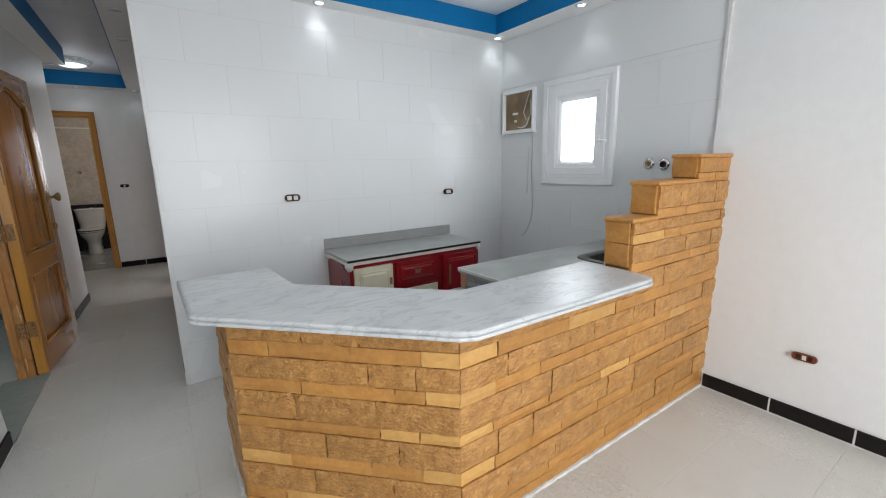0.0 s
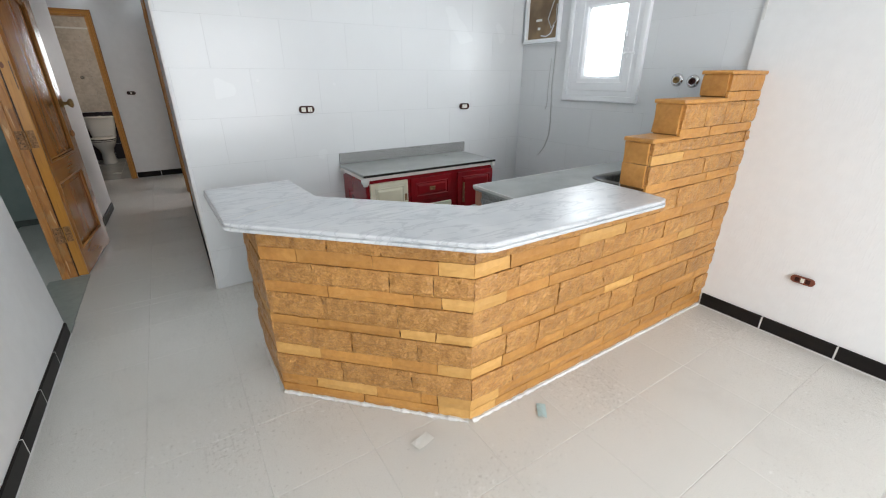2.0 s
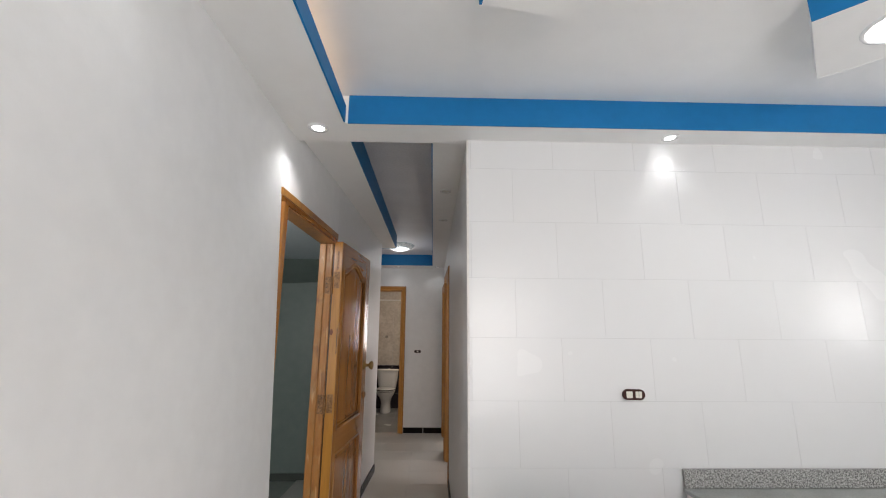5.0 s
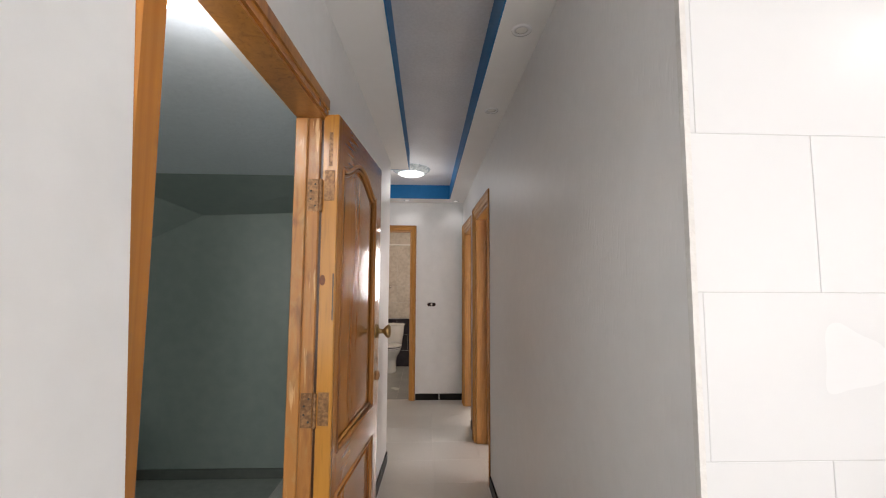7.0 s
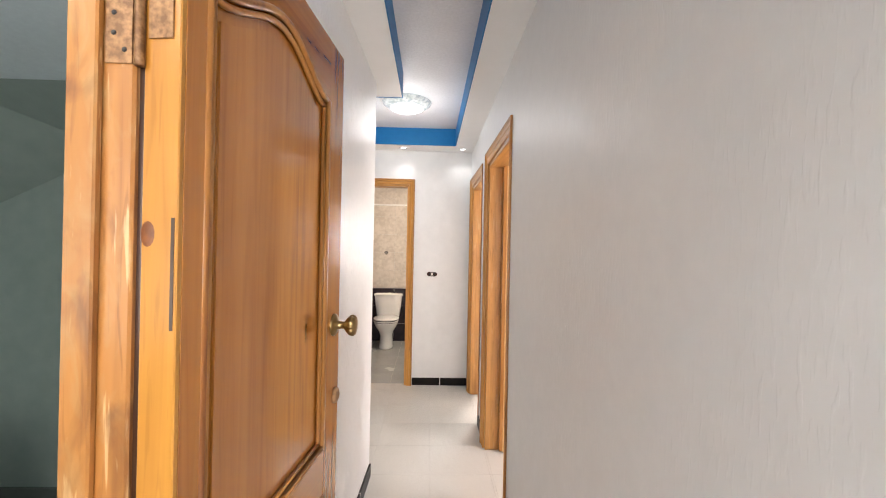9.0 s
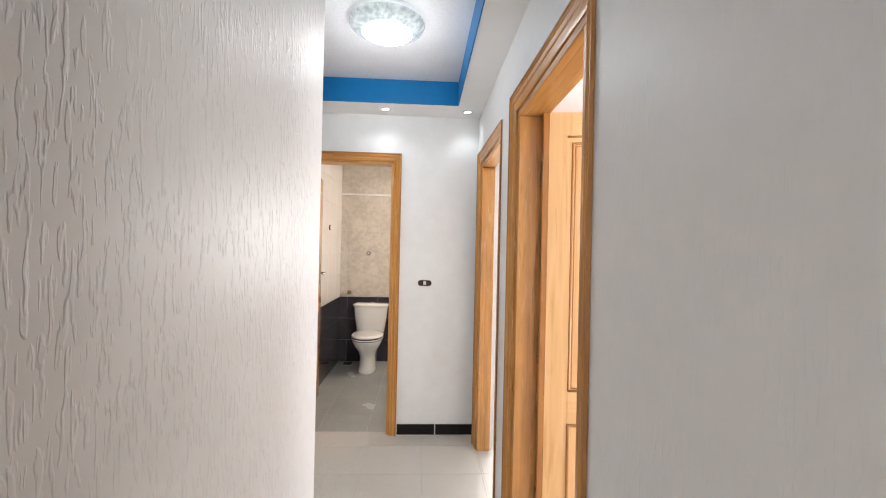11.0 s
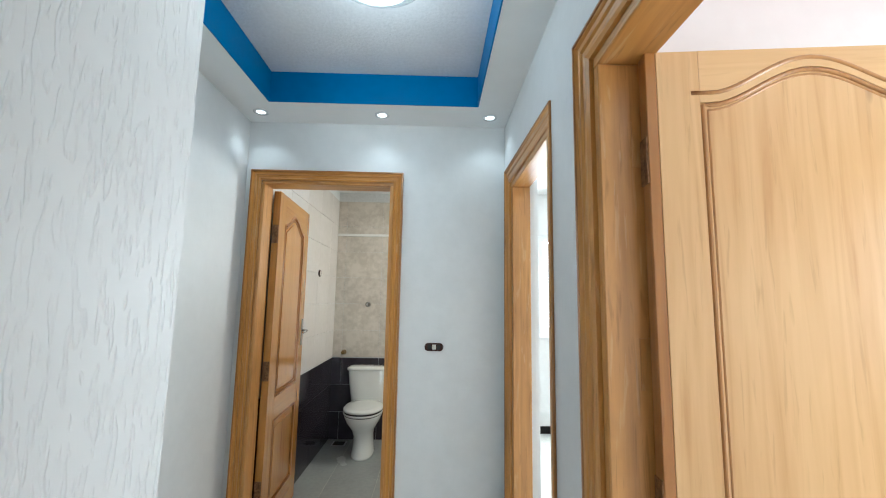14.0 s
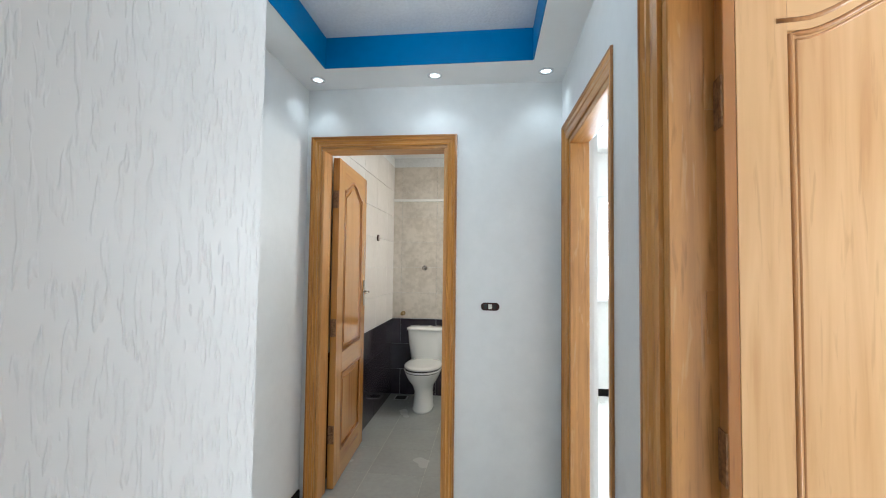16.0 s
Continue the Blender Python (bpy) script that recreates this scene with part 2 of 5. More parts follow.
WHITE = stucco("white_combed_plaster", (0.76, 0.77, 0.77), 0.0004)
DRIP = stucco("white_drip_plaster", (0.76, 0.77, 0.77), 0.0033)
SMOOTH = material("white_emulsion", (0.78, 0.79, 0.79), 0.4, dark=(0.73, 0.74, 0.74), grain=14, coarse=1.5, bump=0.12, bump_scale=45, bump_depth=0.003)
PINKISH = material("pale_pink_emulsion", (0.82, 0.76, 0.73), 0.5, dark=(0.78, 0.72, 0.69), grain=14, coarse=1.5, bump=0.1, bump_scale=45)
PINK = material("pink_gloss_paint", (0.72, 0.20, 0.26), 0.3, grain=20)
CEILING = material("ceiling_board_paint", (0.86, 0.87, 0.87), 0.5, dark=(0.83, 0.84, 0.84), grain=10, coarse=1.2, bump=0.08, bump_scale=60)
ROUGHCAST = material("ceiling_roughcast", (0.78, 0.78, 0.80), 0.6, dark=(0.68, 0.68, 0.70), grain=60, bump=0.6, bump_scale=70, bump_depth=0.006)
BLUE = material("blue_gloss_paint", (0.0005, 0.168, 0.42), 0.45, dark=(0.0005, 0.15, 0.37), grain=20, coarse=2, bump=0.1, bump_scale=30)
BLUE.node_tree.nodes["Principled BSDF"].inputs["Specular IOR Level"].default_value = 0.2
TILE = material("white_wall_tile", (0.69, 0.71, 0.72), 0.25, dark=(0.672, 0.692, 0.703), grain=9, coarse=2, amount=0.25, vary=0.006, whole=True)
GROUT = material("pale_grout", (0.66, 0.68, 0.68), 0.8, grain=60)
FLOOR = material("cream_speckled_floor_tile", (0.63, 0.62, 0.58), 0.28, dark=(0.565, 0.555, 0.52), grain=240, coarse=300, amount=0.6, vary=0.012, smudge=0.15, whole=True, bump=0.04, bump_scale=20)


def litter(m, scale, low, high, strength, tone, stretch=(1, 1, 1), turn=0.0):
    """Sparse grit, paint specks or, stretched, scratches strewn over a surface."""
    n, l = m.node_tree.nodes, m.node_tree.links
    b, place = n["Principled BSDF"], n.new("ShaderNodeNewGeometry")
    grit = n.new("ShaderNodeTexNoise")
    grit.inputs["Scale"].default_value, grit.inputs["Detail"].default_value = scale, 5
    patch = n.new("ShaderNodeTexNoise")
    patch.inputs["Scale"].default_value, patch.inputs["Detail"].default_value = 1.7, 3
    lay = n.new("ShaderNodeMapping")
    lay.inputs["Scale"].default_value, lay.inputs["Rotation"].default_value = stretch, (0, 0, radians(turn))
    l.new(place.outputs["Position"], lay.inputs["Vector"]), l.new(lay.outputs[0], grit.inputs["Vector"]), l.new(place.outputs["Position"], patch.inputs["Vector"])
    both = n.new("ShaderNodeMath")
    both.operation = "MULTIPLY_ADD"
    both.inputs[1].default_value = 0.35
    l.new(patch.outputs["Fac"], both.inputs[0]), l.new(grit.outputs["Fac"], both.inputs[2])
    rng = n.new("ShaderNodeMapRange")
    rng.inputs["From Min"].default_value, rng.inputs["From Max"].default_value = low, high
    rng.inputs["To Max"].default_value = strength
    l.new(both.outputs[0], rng.inputs["Value"])
    mx = n.new("ShaderNodeMix")
    mx.data_type = "RGBA"
    mx.inputs["B"].default_value = (*tone, 1)
    old = b.inputs["Base Color"].links[0].from_socket
    l.new(old, mx.inputs["A"]), l.new(rng.outputs[0], mx.inputs["Factor"]), l.new(mx.outputs["Result"], b.inputs["Base Color"])


litter(FLOOR, 70, 0.79, 0.87, 0.30, (0.24, 0.22, 0.19))
litter(FLOOR, 40, 0.83, 0.88, 0.35, (0.80, 0.80, 0.78))
litter(FLOOR, 60, 0.83, 0.91, 0.16, (0.24, 0.22, 0.19), (1, 0.10, 1), 35)
FLOORGROUT = material("floor_joint", (0.60, 0.588, 0.55), 0.8, grain=60)
BATHFLOOR = material("grey_bath_floor_tile", (0.42, 0.44, 0.43), 0.25, dark=(0.36, 0.38, 0.37), grain=30, vary=0.03, whole=True)
BATHDARK = material("dark_plum_tile", (0.035, 0.028, 0.038), 0.14, dark=(0.02, 0.016, 0.022), grain=12, vary=0.1)
# the stronger light on the bathroom side wall is put into this colour
BATHLIT = material("brightened_bath_tile", (0.76, 0.73, 0.70), 0.18, dark=(0.70, 0.67, 0.64), grain=20, coarse=3, vary=0.02, whole=True)
BATHTILE = material("beige_bath_tile", (0.62, 0.57, 0.50), 0.18, dark=(0.50, 0.455, 0.39), grain=26, coarse=5, amount=0.8, vary=0.03, whole=True)
BLACK = material("black_skirting_tile", (0.012, 0.011, 0.011), 0.4, dark=(0.018, 0.015, 0.013), grain=25)
BLACK.node_tree.nodes["Principled BSDF"].inputs["Specular IOR Level"].default_value = 0.1
STONE = material("ochre_split_stone", (0.53, 0.272, 0.082), 0.34, dark=(0.355, 0.162, 0.042), grain=110, coarse=26, amount=0.7, vary=0.09, bump=1.0, bump_scale=85, bump_depth=0.009, bump_stretch=(0.7, 0.7, 1.2))
STONELIGHT = material("ochre_sawn_stone", (0.53, 0.262, 0.068), 0.42, dark=(0.40, 0.175, 0.039), grain=40, coarse=7, vary=0.10, bump=0.6, bump_scale=60, bump_depth=0.005)
STONEPALE = material("pale_ochre_sawn_stone", (0.64, 0.365, 0.118), 0.5, dark=(0.53, 0.28, 0.076), grain=40, coarse=7, vary=0.12, bump=0.3, bump_scale=50, bump_depth=0.003)
MORTAR = material("brown_mortar", (0.17, 0.085, 0.032), 0.9, grain=50)
PUTTY = material("white_putty", (0.72, 0.72, 0.70), 0.8, grain=40, bump=0.6, bump_scale=60, bump_depth=0.004)
MARBLE = marble("white_veined_marble")
GRANITE = material("grey_speckled_granite", (0.48, 0.49, 0.48), 0.22, dark=(0.10, 0.10, 0.10), grain=300, coarse=140, amount=0.9, coat=0.2)
GRANITETOP = material("dusty_grey_granite", (0.40, 0.42, 0.41), 0.3, dark=(0.24, 0.255, 0.245), grain=200, coarse=5, amount=0.7, coat=0.1)
RED = material("red_gloss_cabinet", (0.23, 0.006, 0.010), 0.25, dark=(0.20, 0.005, 0.009), grain=12, coarse=3, coat=0.1)
BRICK = material("salmon_clay_brick", (0.50, 0.24, 0.16), 0.8, dark=(0.36, 0.16, 0.10), grain=60)
CREAM = material("cream_cabinet", (0.68, 0.64, 0.50), 0.3, dark=(0.60, 0.56, 0.43), grain=12)
TILE.node_tree.nodes["Principled BSDF"].inputs["Specular IOR Level"].default_value = 0.38
JOINT = material("grey_tile_joint", (0.56, 0.58, 0.585), 0.8, grain=60)
PVC = material("white_pvc", (0.80, 0.82, 0.84), 0.25, dark=(0.77, 0.79, 0.81), grain=8)
CERAMIC = material("white_sanitary_ceramic", (0.80, 0.80, 0.77), 0.08, dark=(0.76, 0.76, 0.73), grain=5, coat=0.4)
CHROME = material("chrome", (0.75, 0.75, 0.75), 0.12, 1.0, grain=20)
STEEL = material("brushed_steel", (0.55, 0.56, 0.57), 0.3, 1.0, grain=80, stretch=(1, 12, 1))
DARKSTEEL = material("dark_mottled_steel", (0.20, 0.195, 0.18), 0.4, 0.8, dark=(0.09, 0.085, 0.075), grain=30)
BRASS = material("aged_brass", (0.42, 0.30, 0.14), 0.3, 1.0, dark=(0.26, 0.17, 0.07), grain=40)
HINGE = material("paint_spotted_hinge", (0.34, 0.185, 0.085), 0.5, 0.4, dark=(0.13, 0.06, 0.022), grain=90, amount=0.9)
DARKPLATE = material("dark_brown_plate", (0.045, 0.014, 0.010), 0.45, grain=20)
DARKPLATE.node_tree.nodes["Principled BSDF"].inputs["Specular IOR Level"].default_value = 0.2
RUSTPLATE = material("rust_brown_plate", (0.20, 0.05, 0.022), 0.45, dark=(0.13, 0.03, 0.014), grain=60)
MODULE = material("ivory_module", (0.75, 0.73, 0.66), 0.35, grain=20)
HOLE = material("hole_and_gap_black", (0.006, 0.006, 0.006), 0.6, grain=20)
CARD = material("brown_card_panel", (0.26, 0.17, 0.08), 0.35, dark=(0.15, 0.09, 0.04), grain=8, coarse=5, amount=0.8, coat=0.4)
CABLE = material("grey_cable", (0.50, 0.51, 0.50), 0.5, grain=20)
PAPER = material("paper_scrap", (0.75, 0.76, 0.72), 0.7, grain=12)
AQUA = material("pale_blue_wrapper", (0.45, 0.62, 0.64), 0.4, grain=12)
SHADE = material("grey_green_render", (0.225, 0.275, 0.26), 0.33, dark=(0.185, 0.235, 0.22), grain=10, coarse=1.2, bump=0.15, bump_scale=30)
STAIRCEIL = material("bluish_white_render", (0.76, 0.83, 0.89), 0.6, dark=(0.70, 0.77, 0.83), grain=40, coarse=1.5, bump=0.4, bump_scale=50, bump_depth=0.004)
PARAPET = material("grey_green_parapet_render", (0.50, 0.54, 0.49), 0.55, dark=(0.42, 0.46, 0.41), grain=14, coarse=3, bump=0.3, bump_scale=40)
STAIRDARK = material("dark_grey_skirting_render", (0.09, 0.105, 0.095), 0.5, grain=20)
STAIRFLOOR = material("grey_landing_stone", (0.34, 0.37, 0.345), 0.5, dark=(0.26, 0.29, 0.265), grain=20)
TIMBER = timber("honey_varnished_pine", (0.48, 0.185, 0.034), (0.25, 0.074, 0.012), 0.16, 0.7, flecks=0.12)
TIMBERPALE = timber("pale_varnished_pine", (0.76, 0.48, 0.22), (0.56, 0.285, 0.098), flecks=0.3)
TIMBERJAMB = timber("worn_pine_jamb", (0.64, 0.32, 0.095), (0.29, 0.11, 0.024), 0.34, 0.3, True, 0.3, smear=0.12)
TIMBERWORN = timber("scraped_pine_jamb", (0.40, 0.17, 0.042), (0.16, 0.055, 0.013), 0.4, 0.2, True, 0.5, smear=0.7)
CASING = timber("worn_pine_casing", (0.66, 0.318, 0.075), (0.31, 0.115, 0.022), 0.34, 0.12, True, 0.25, 0.5)
CASINGX = timber("worn_pine_head_casing", (0.66, 0.318, 0.075), (0.31, 0.115, 0.022), 0.34, 0.12, False, 0.25, 0.5, axis=0)
JAMBX = timber("worn_pine_head", (0.64, 0.32, 0.09), (0.24, 0.085, 0.018), 0.36, 0.25, False, 0.4, axis=0)
TIMBERPALEX = timber("pale_varnished_pine_rail", (0.76, 0.48, 0.22), (0.57, 0.295, 0.102), knots=False, flecks=0.15, axis=0)
TIMBERX = timber("honey_varnished_pine_rail", (0.48, 0.185, 0.034), (0.25, 0.074, 0.012), 0.16, 0.7, False, flecks=0.12, axis=0)
TIMBEREDGE = timber("raw_pine_edge", (0.46, 0.208, 0.036), (0.29, 0.105, 0.014), 0.3, 0.3)
TIMBERGOLD = timber("golden_varnished_pine", (0.66, 0.325, 0.085), (0.40, 0.155, 0.03), 0.14, 0.7, flecks=0.12)
TIMBERGOLDX = timber("golden_varnished_pine_rail", (0.66, 0.325, 0.085), (0.40, 0.155, 0.03), 0.14, 0.7, False, flecks=0.12, axis=0)
MOULD = timber("dark_varnished_moulding", (0.46, 0.20, 0.05), (0.22, 0.075, 0.018), knots=False)
MOULDPALE = timber("pale_varnished_moulding", (0.52, 0.25, 0.08), (0.34, 0.14, 0.035), knots=False)
KNOT = material("brown_wood_knot", (0.20, 0.062, 0.014), 0.35, dark=(0.11, 0.03, 0.008), grain=70)
# near-black for the shaded entrance gap and the split in the leaf's edge
GAPDARK = timber("dark_gap_shade_and_split", (0.05, 0.018, 0.008), (0.025, 0.009, 0.004), knots=False)
GLOW = material("lamp_glow", (0.9, 0.95, 1.0), 0.4, grain=5, emit=((0.88, 0.95, 1.0), 9.0))
SPOTGLOW = material("spot_lens_glow", (0.9, 0.95, 1.0), 0.4, grain=5, emit=((0.88, 0.95, 1.0), 1.6))
RIMGLASS = material("pressed_glass_rim", (0.42, 0.48, 0.48), 0.15, dark=(0.20, 0.26, 0.26), grain=45, coarse=30, amount=0.9, bump=0.6, bump_scale=60, bump_depth=0.004, emit=((0.86, 0.95, 1.0), 0.12))
DOMEGLOW = material("opal_glass_glow", (0.9, 0.95, 1.0), 0.2, grain=30, emit=((0.86, 0.95, 1.0), 1.1))
WARMSTRIP = material("warm_cove_strip", (1.0, 0.75, 0.5), 0.5, grain=5, emit=((1.0, 0.70, 0.45), 1.9))
OUTSIDE = material("bright_daylight_backdrop", (1, 1, 1), 0.9, grain=2, emit=((0.95, 0.98, 1.0), 3.0))
FROST = material("frosted_pane", (0.9, 0.95, 0.97), 0.12, grain=20)
FROST.node_tree.nodes["Principled BSDF"].inputs["Transmission Weight"].default_value = 0.92
FROST.node_tree.nodes["Principled BSDF"].inputs["IOR"].default_value = 1.08


# ---- mesh helpers ----
def mesh_of(name, bm):
    bmesh.ops.recalc_face_normals(bm, faces=bm.faces)
    me = bpy.data.meshes.new(name)
    bm.to_mesh(me)
    bm.free()
    return me


def part(name, bm, mat, parent=None, label="", smooth=False):
    me = mesh_of(name, bm)
    me.materials.append(mat)
    if smooth:
        for p in me.polygons:
            p.use_smooth = True
    ob = new(name, me)
    if parent:
        ob.parent = parent
    if label:
        ob["label"] = label
    return ob


def solid(name, bm, mat, label, category="", kind="", smooth=False):
    return tagged(part(name, bm, mat, None, "", smooth), label, category, "", kind)


def thing(name, m, label, category, group="", kind=""):
    ob = new(name)
    ob.empty_display_size = 0.1
    ob.matrix_world = m
    return tagged(ob, label, category, group, kind)


def add_box(bm, x0, x1, y0, y1, z0, z1, bevel=0.0, seg=1):
    vs = [bm.verts.new((x, y, z)) for x in (x0, x1) for y in (y0, y1) for z in (z0, z1)]
    quads = ((0, 1, 3, 2), (4, 6, 7, 5), (0, 4, 5, 1), (2, 3, 7, 6), (0, 2, 6, 4), (1, 5, 7, 3))
    fs = [bm.faces.new([vs[i] for i in q]) for q in quads]
    if bevel:
        es = list({e for f in fs for e in f.edges})
        bmesh.ops.bevel(bm, geom=es, offset=bevel, segments=seg, affect="EDGES", profile=0.5)
    return bm


def box(x0, x1, y0, y1, z0, z1, bevel=0.0, seg=1):
    return add_box(bmesh.new(), x0, x1, y0, y1, z0, z1, bevel, seg)


def add_prism(bm, poly, z0, z1):
    lo = [bm.verts.new((x, y, z0)) for x, y in poly]
    hi = [bm.verts.new((x, y, z1)) for x, y in poly]
    bm.faces.new(lo[::-1]), bm.faces.new(hi)
    for i in range(len(poly)):
        j = (i + 1) % len(poly)
        bm.faces.new((lo[i], lo[j], hi[j], hi[i]))
    return bm


def prism(poly, z0, z1):
    return add_prism(bmesh.new(), poly, z0, z1)


def upright(poly, y0, y1):
    """A flat shape drawn in x and z, as thick as y0 to y1."""
    bm = prism(poly, 0, 1)
    for v in bm.verts:
        v.co = Vector((v.co.x, y0 + (y1 - y0) * v.co.z, v.co.y))
    return bm


def lathe(profile, steps=24, bm=None):
    """Turns (radius, height) points round the z axis."""
    bm = bm or bmesh.new()
    rings = []
    for r, z in profile:
        rings.append([bm.verts.new((r * math.cos(2 * math.pi * k / steps), r * math.sin(2 * math.pi * k / steps), z)) for k in range(steps)]
                     if r > 1e-5 else [bm.verts.new((0, 0, z))])
    for a, b in zip(rings, rings[1:]):
        for k in range(steps):
            j = (k + 1) % steps
            if len(a) == 1 and len(b) > 1:
                bm.faces.new((a[0], b[k], b[j]))
            elif len(b) == 1 and len(a) > 1:
                bm.faces.new((a[k], b[0], a[j]))
            elif len(a) > 1:
                bm.faces.new((a[k], b[k], b[j], a[j]))
    return bm


def turned(bm, m):
    bmesh.ops.transform(bm, matrix=m, verts=bm.verts)
    return bm


def loft(rings, steps=28, power=2.4):
    """Rounded rings (z, cx, cy, rx, ry) joined into a closed body."""
    bm = bmesh.new()
    made = []
    for z, cx, cy, rx, ry in rings:
        row = []
        for k in range(steps):
            a = 2 * math.pi * k / steps
            c, s = math.cos(a), math.sin(a)
            row.append(bm.verts.new((cx + rx * math.copysign(abs(c) ** (2 / power), c), cy + ry * math.copysign(abs(s) ** (2 / power), s), z)))
        made.append(row)
    for a, b in zip(made, made[1:]):
        for k in range(steps):
            j = (k + 1) % steps
            bm.faces.new((a[k], a[j], b[j], b[k]))
    bm.faces.new(made[0][::-1]), bm.faces.new(made[-1])
    return bm


def tube(points, r, steps=8):
    """A round rod through the points."""
    bm = bmesh.new()
    pts = [Vector(p) for p in points]
    rows = []
    for i, p in enumerate(pts):
        d = (pts[min(i + 1, len(pts) - 1)] - pts[max(i - 1, 0)]).normalized()
        u = d.orthogonal().normalized() if not rows else (side - d * side.dot(d)).normalized()
        side = u
        w = d.cross(u)
        rows.append([bm.verts.new(p + r * (math.cos(2 * math.pi * k / steps) * u + math.sin(2 * math.pi * k / steps) * w)) for k in range(steps)])
    for a, b in zip(rows, rows[1:]):
        for k in range(steps):
            j = (k + 1) % steps
            bm.faces.new((a[k], a[j], b[j], b[k]))
    bm.faces.new(rows[0][::-1]), bm.faces.new(rows[-1])
    return bm


def wall_with_holes(axis, a0, a1, b0, b1, z0, z1, holes=()):
    """A wall a0..a1 thick that runs b0..b1 along the other axis, open at holes (from, to, low, high)."""
    bm = bmesh.new()

    def put(p, q, lo, hi):
        if q - p > 1e-4 and hi - lo > 1e-4:
            add_box(bm, *((a0, a1, p, q) if axis == "x" else (p, q, a0, a1)), lo, hi)

    at = b0
    for p, q, lo, hi in sorted(holes):
        put(at, p, z0, z1), put(p, q, z0, lo), put(p, q, hi, z1)
        at = q
    put(at, b1, z0, z1)
    return bm


# ---- setting: walls ----
H = 2.95
S = "structure"


def lean_wall(foot, head, back, y0, y1):
    """A wall along y whose face runs from x = foot at the floor to x = head at 2.5 m, as the old plaster does."""
    bm = bmesh.new()
    top = foot + (head - foot) * (H + 0.2) / 2.7
    return turned(upright([(foot, -0.2), (top, H), (back, H), (back, -0.2)], y0, y1), Matrix.Identity(4))


solid("wall_left", lean_wall(0.0, -0.125, -0.30, -5.5, -0.152), SMOOTH, "white painted plaster wall beside the entrance", "wall", S)
bm = prism([(-0.125, -0.152), (-0.072, 0.80), (-0.070, 0.862), (-0.22, 0.862), (-0.30, -0.152)], 2.14, H)
solid("wall_entrance_head", bm, SMOOTH, "white plaster above the entrance doorway", "wall", S)
bm = prism([(-0.070, 0.862), (0.0, 2.83), (-0.085, 2.83), (-0.17, 0.862)], -0.2, H)
solid("wall_corridor_left", bm, DRIP, "white drip-textured plaster wall of the corridor", "wall", S)
solid("wall_alcove", wall_with_holes("x", -0.90, -0.75, 2.68, 4.612, -0.2, H), WHITE, "white glossy plaster wall of the corridor alcove", "wall", S)
solid("wall_alcove_back", box(-0.75, -0.085, 2.68, 2.83, -0.2, H), WHITE, "white plaster return wall of the corridor alcove", "wall", S)
solid("wall_corridor_end", wall_with_holes("y", 4.612, 4.732, -0.90, 1.0, -0.2, H, [(-0.655, 0.13, -0.2, 2.165)]), SMOOTH,
      "white plaster end wall with the bathroom doorway", "wall", S)
solid("wall_corridor_side", wall_with_holes("x", 0.80, 0.92, 0.0, 4.612, -0.2, H, [(2.416, 3.215, -0.2, 2.115), (3.645, 4.375, -0.2, 2.115)]), WHITE,
      "white drip-textured plaster wall with two open doorways", "wall", S)
solid("wall_kitchen_back", box(0.92, 3.75, 0.008, 0.12, -0.2, H), GROUT, "kitchen wall behind the white tiling", "wall", S)
solid("wall_living_side", lean_wall(3.482, 3.615, 3.75, -5.5, -1.878), WHITE, "white drip-textured plaster wall above black skirting", "wall", S)
solid("wall_window_side", wall_with_holes("x", 3.60, 3.75, -1.878, 0.008, -0.2, H, [(-1.16, -0.62, 1.30, 2.0), (-0.41, -0.05, 1.70, 2.03)]), WHITE,
      "white plaster wall with a small kitchen window", "wall", S)
solid("wall_living_rear", wall_with_holes("y", -5.65, -5.5, -0.30, 3.75, -0.2, H, [(0.73, 2.57, 0.3, 2.4)]), SMOOTH, "white wall with a wide balcony opening", "wall", S)
solid("wall_between_rooms", box(0.92, 3.75, 3.29, 3.41, -0.2, H), PINKISH, "pale pink partition wall between the two rooms", "wall", S)
solid("wall_rooms_outer", wall_with_holes("x", 3.60, 3.75, 0.12, 7.0, -0.2, H, [(0.85, 2.35, 0.95, 2.15)]), PINKISH, "pale room wall with a window", "wall", S)
solid("wall_room_front", box(0.92, 3.6, 0.12, 0.135, -0.2, H), PINKISH, "pale pink wall of the first room", "wall", S)
solid("wall_end_room", wall_with_holes("y", 7.0, 7.15, 0.92, 3.75, -0.2, H, [(1.62, 2.80, 1.13, 2.22)]), SMOOTH, "white end-room wall with a shuttered window", "wall", S)
solid("wall_bath_back", box(-0.85, 1.0, 6.76, 6.9, -0.2, H), GROUT, "bathroom wall behind the tiles", "wall", S)
solid("wall_bath_left", box(-0.85, -0.70, 4.732, 6.76, -0.2, H), GROUT, "bathroom side wall behind the tiles", "wall", S)
solid("wall_bath_right", wall_with_holes("x", 0.92, 1.0, 4.732, 6.76, -0.2, H, [(5.7, 6.3, 1.65, 2.25)]), BATHTILE, "bathroom side wall with a small high window", "wall", S)

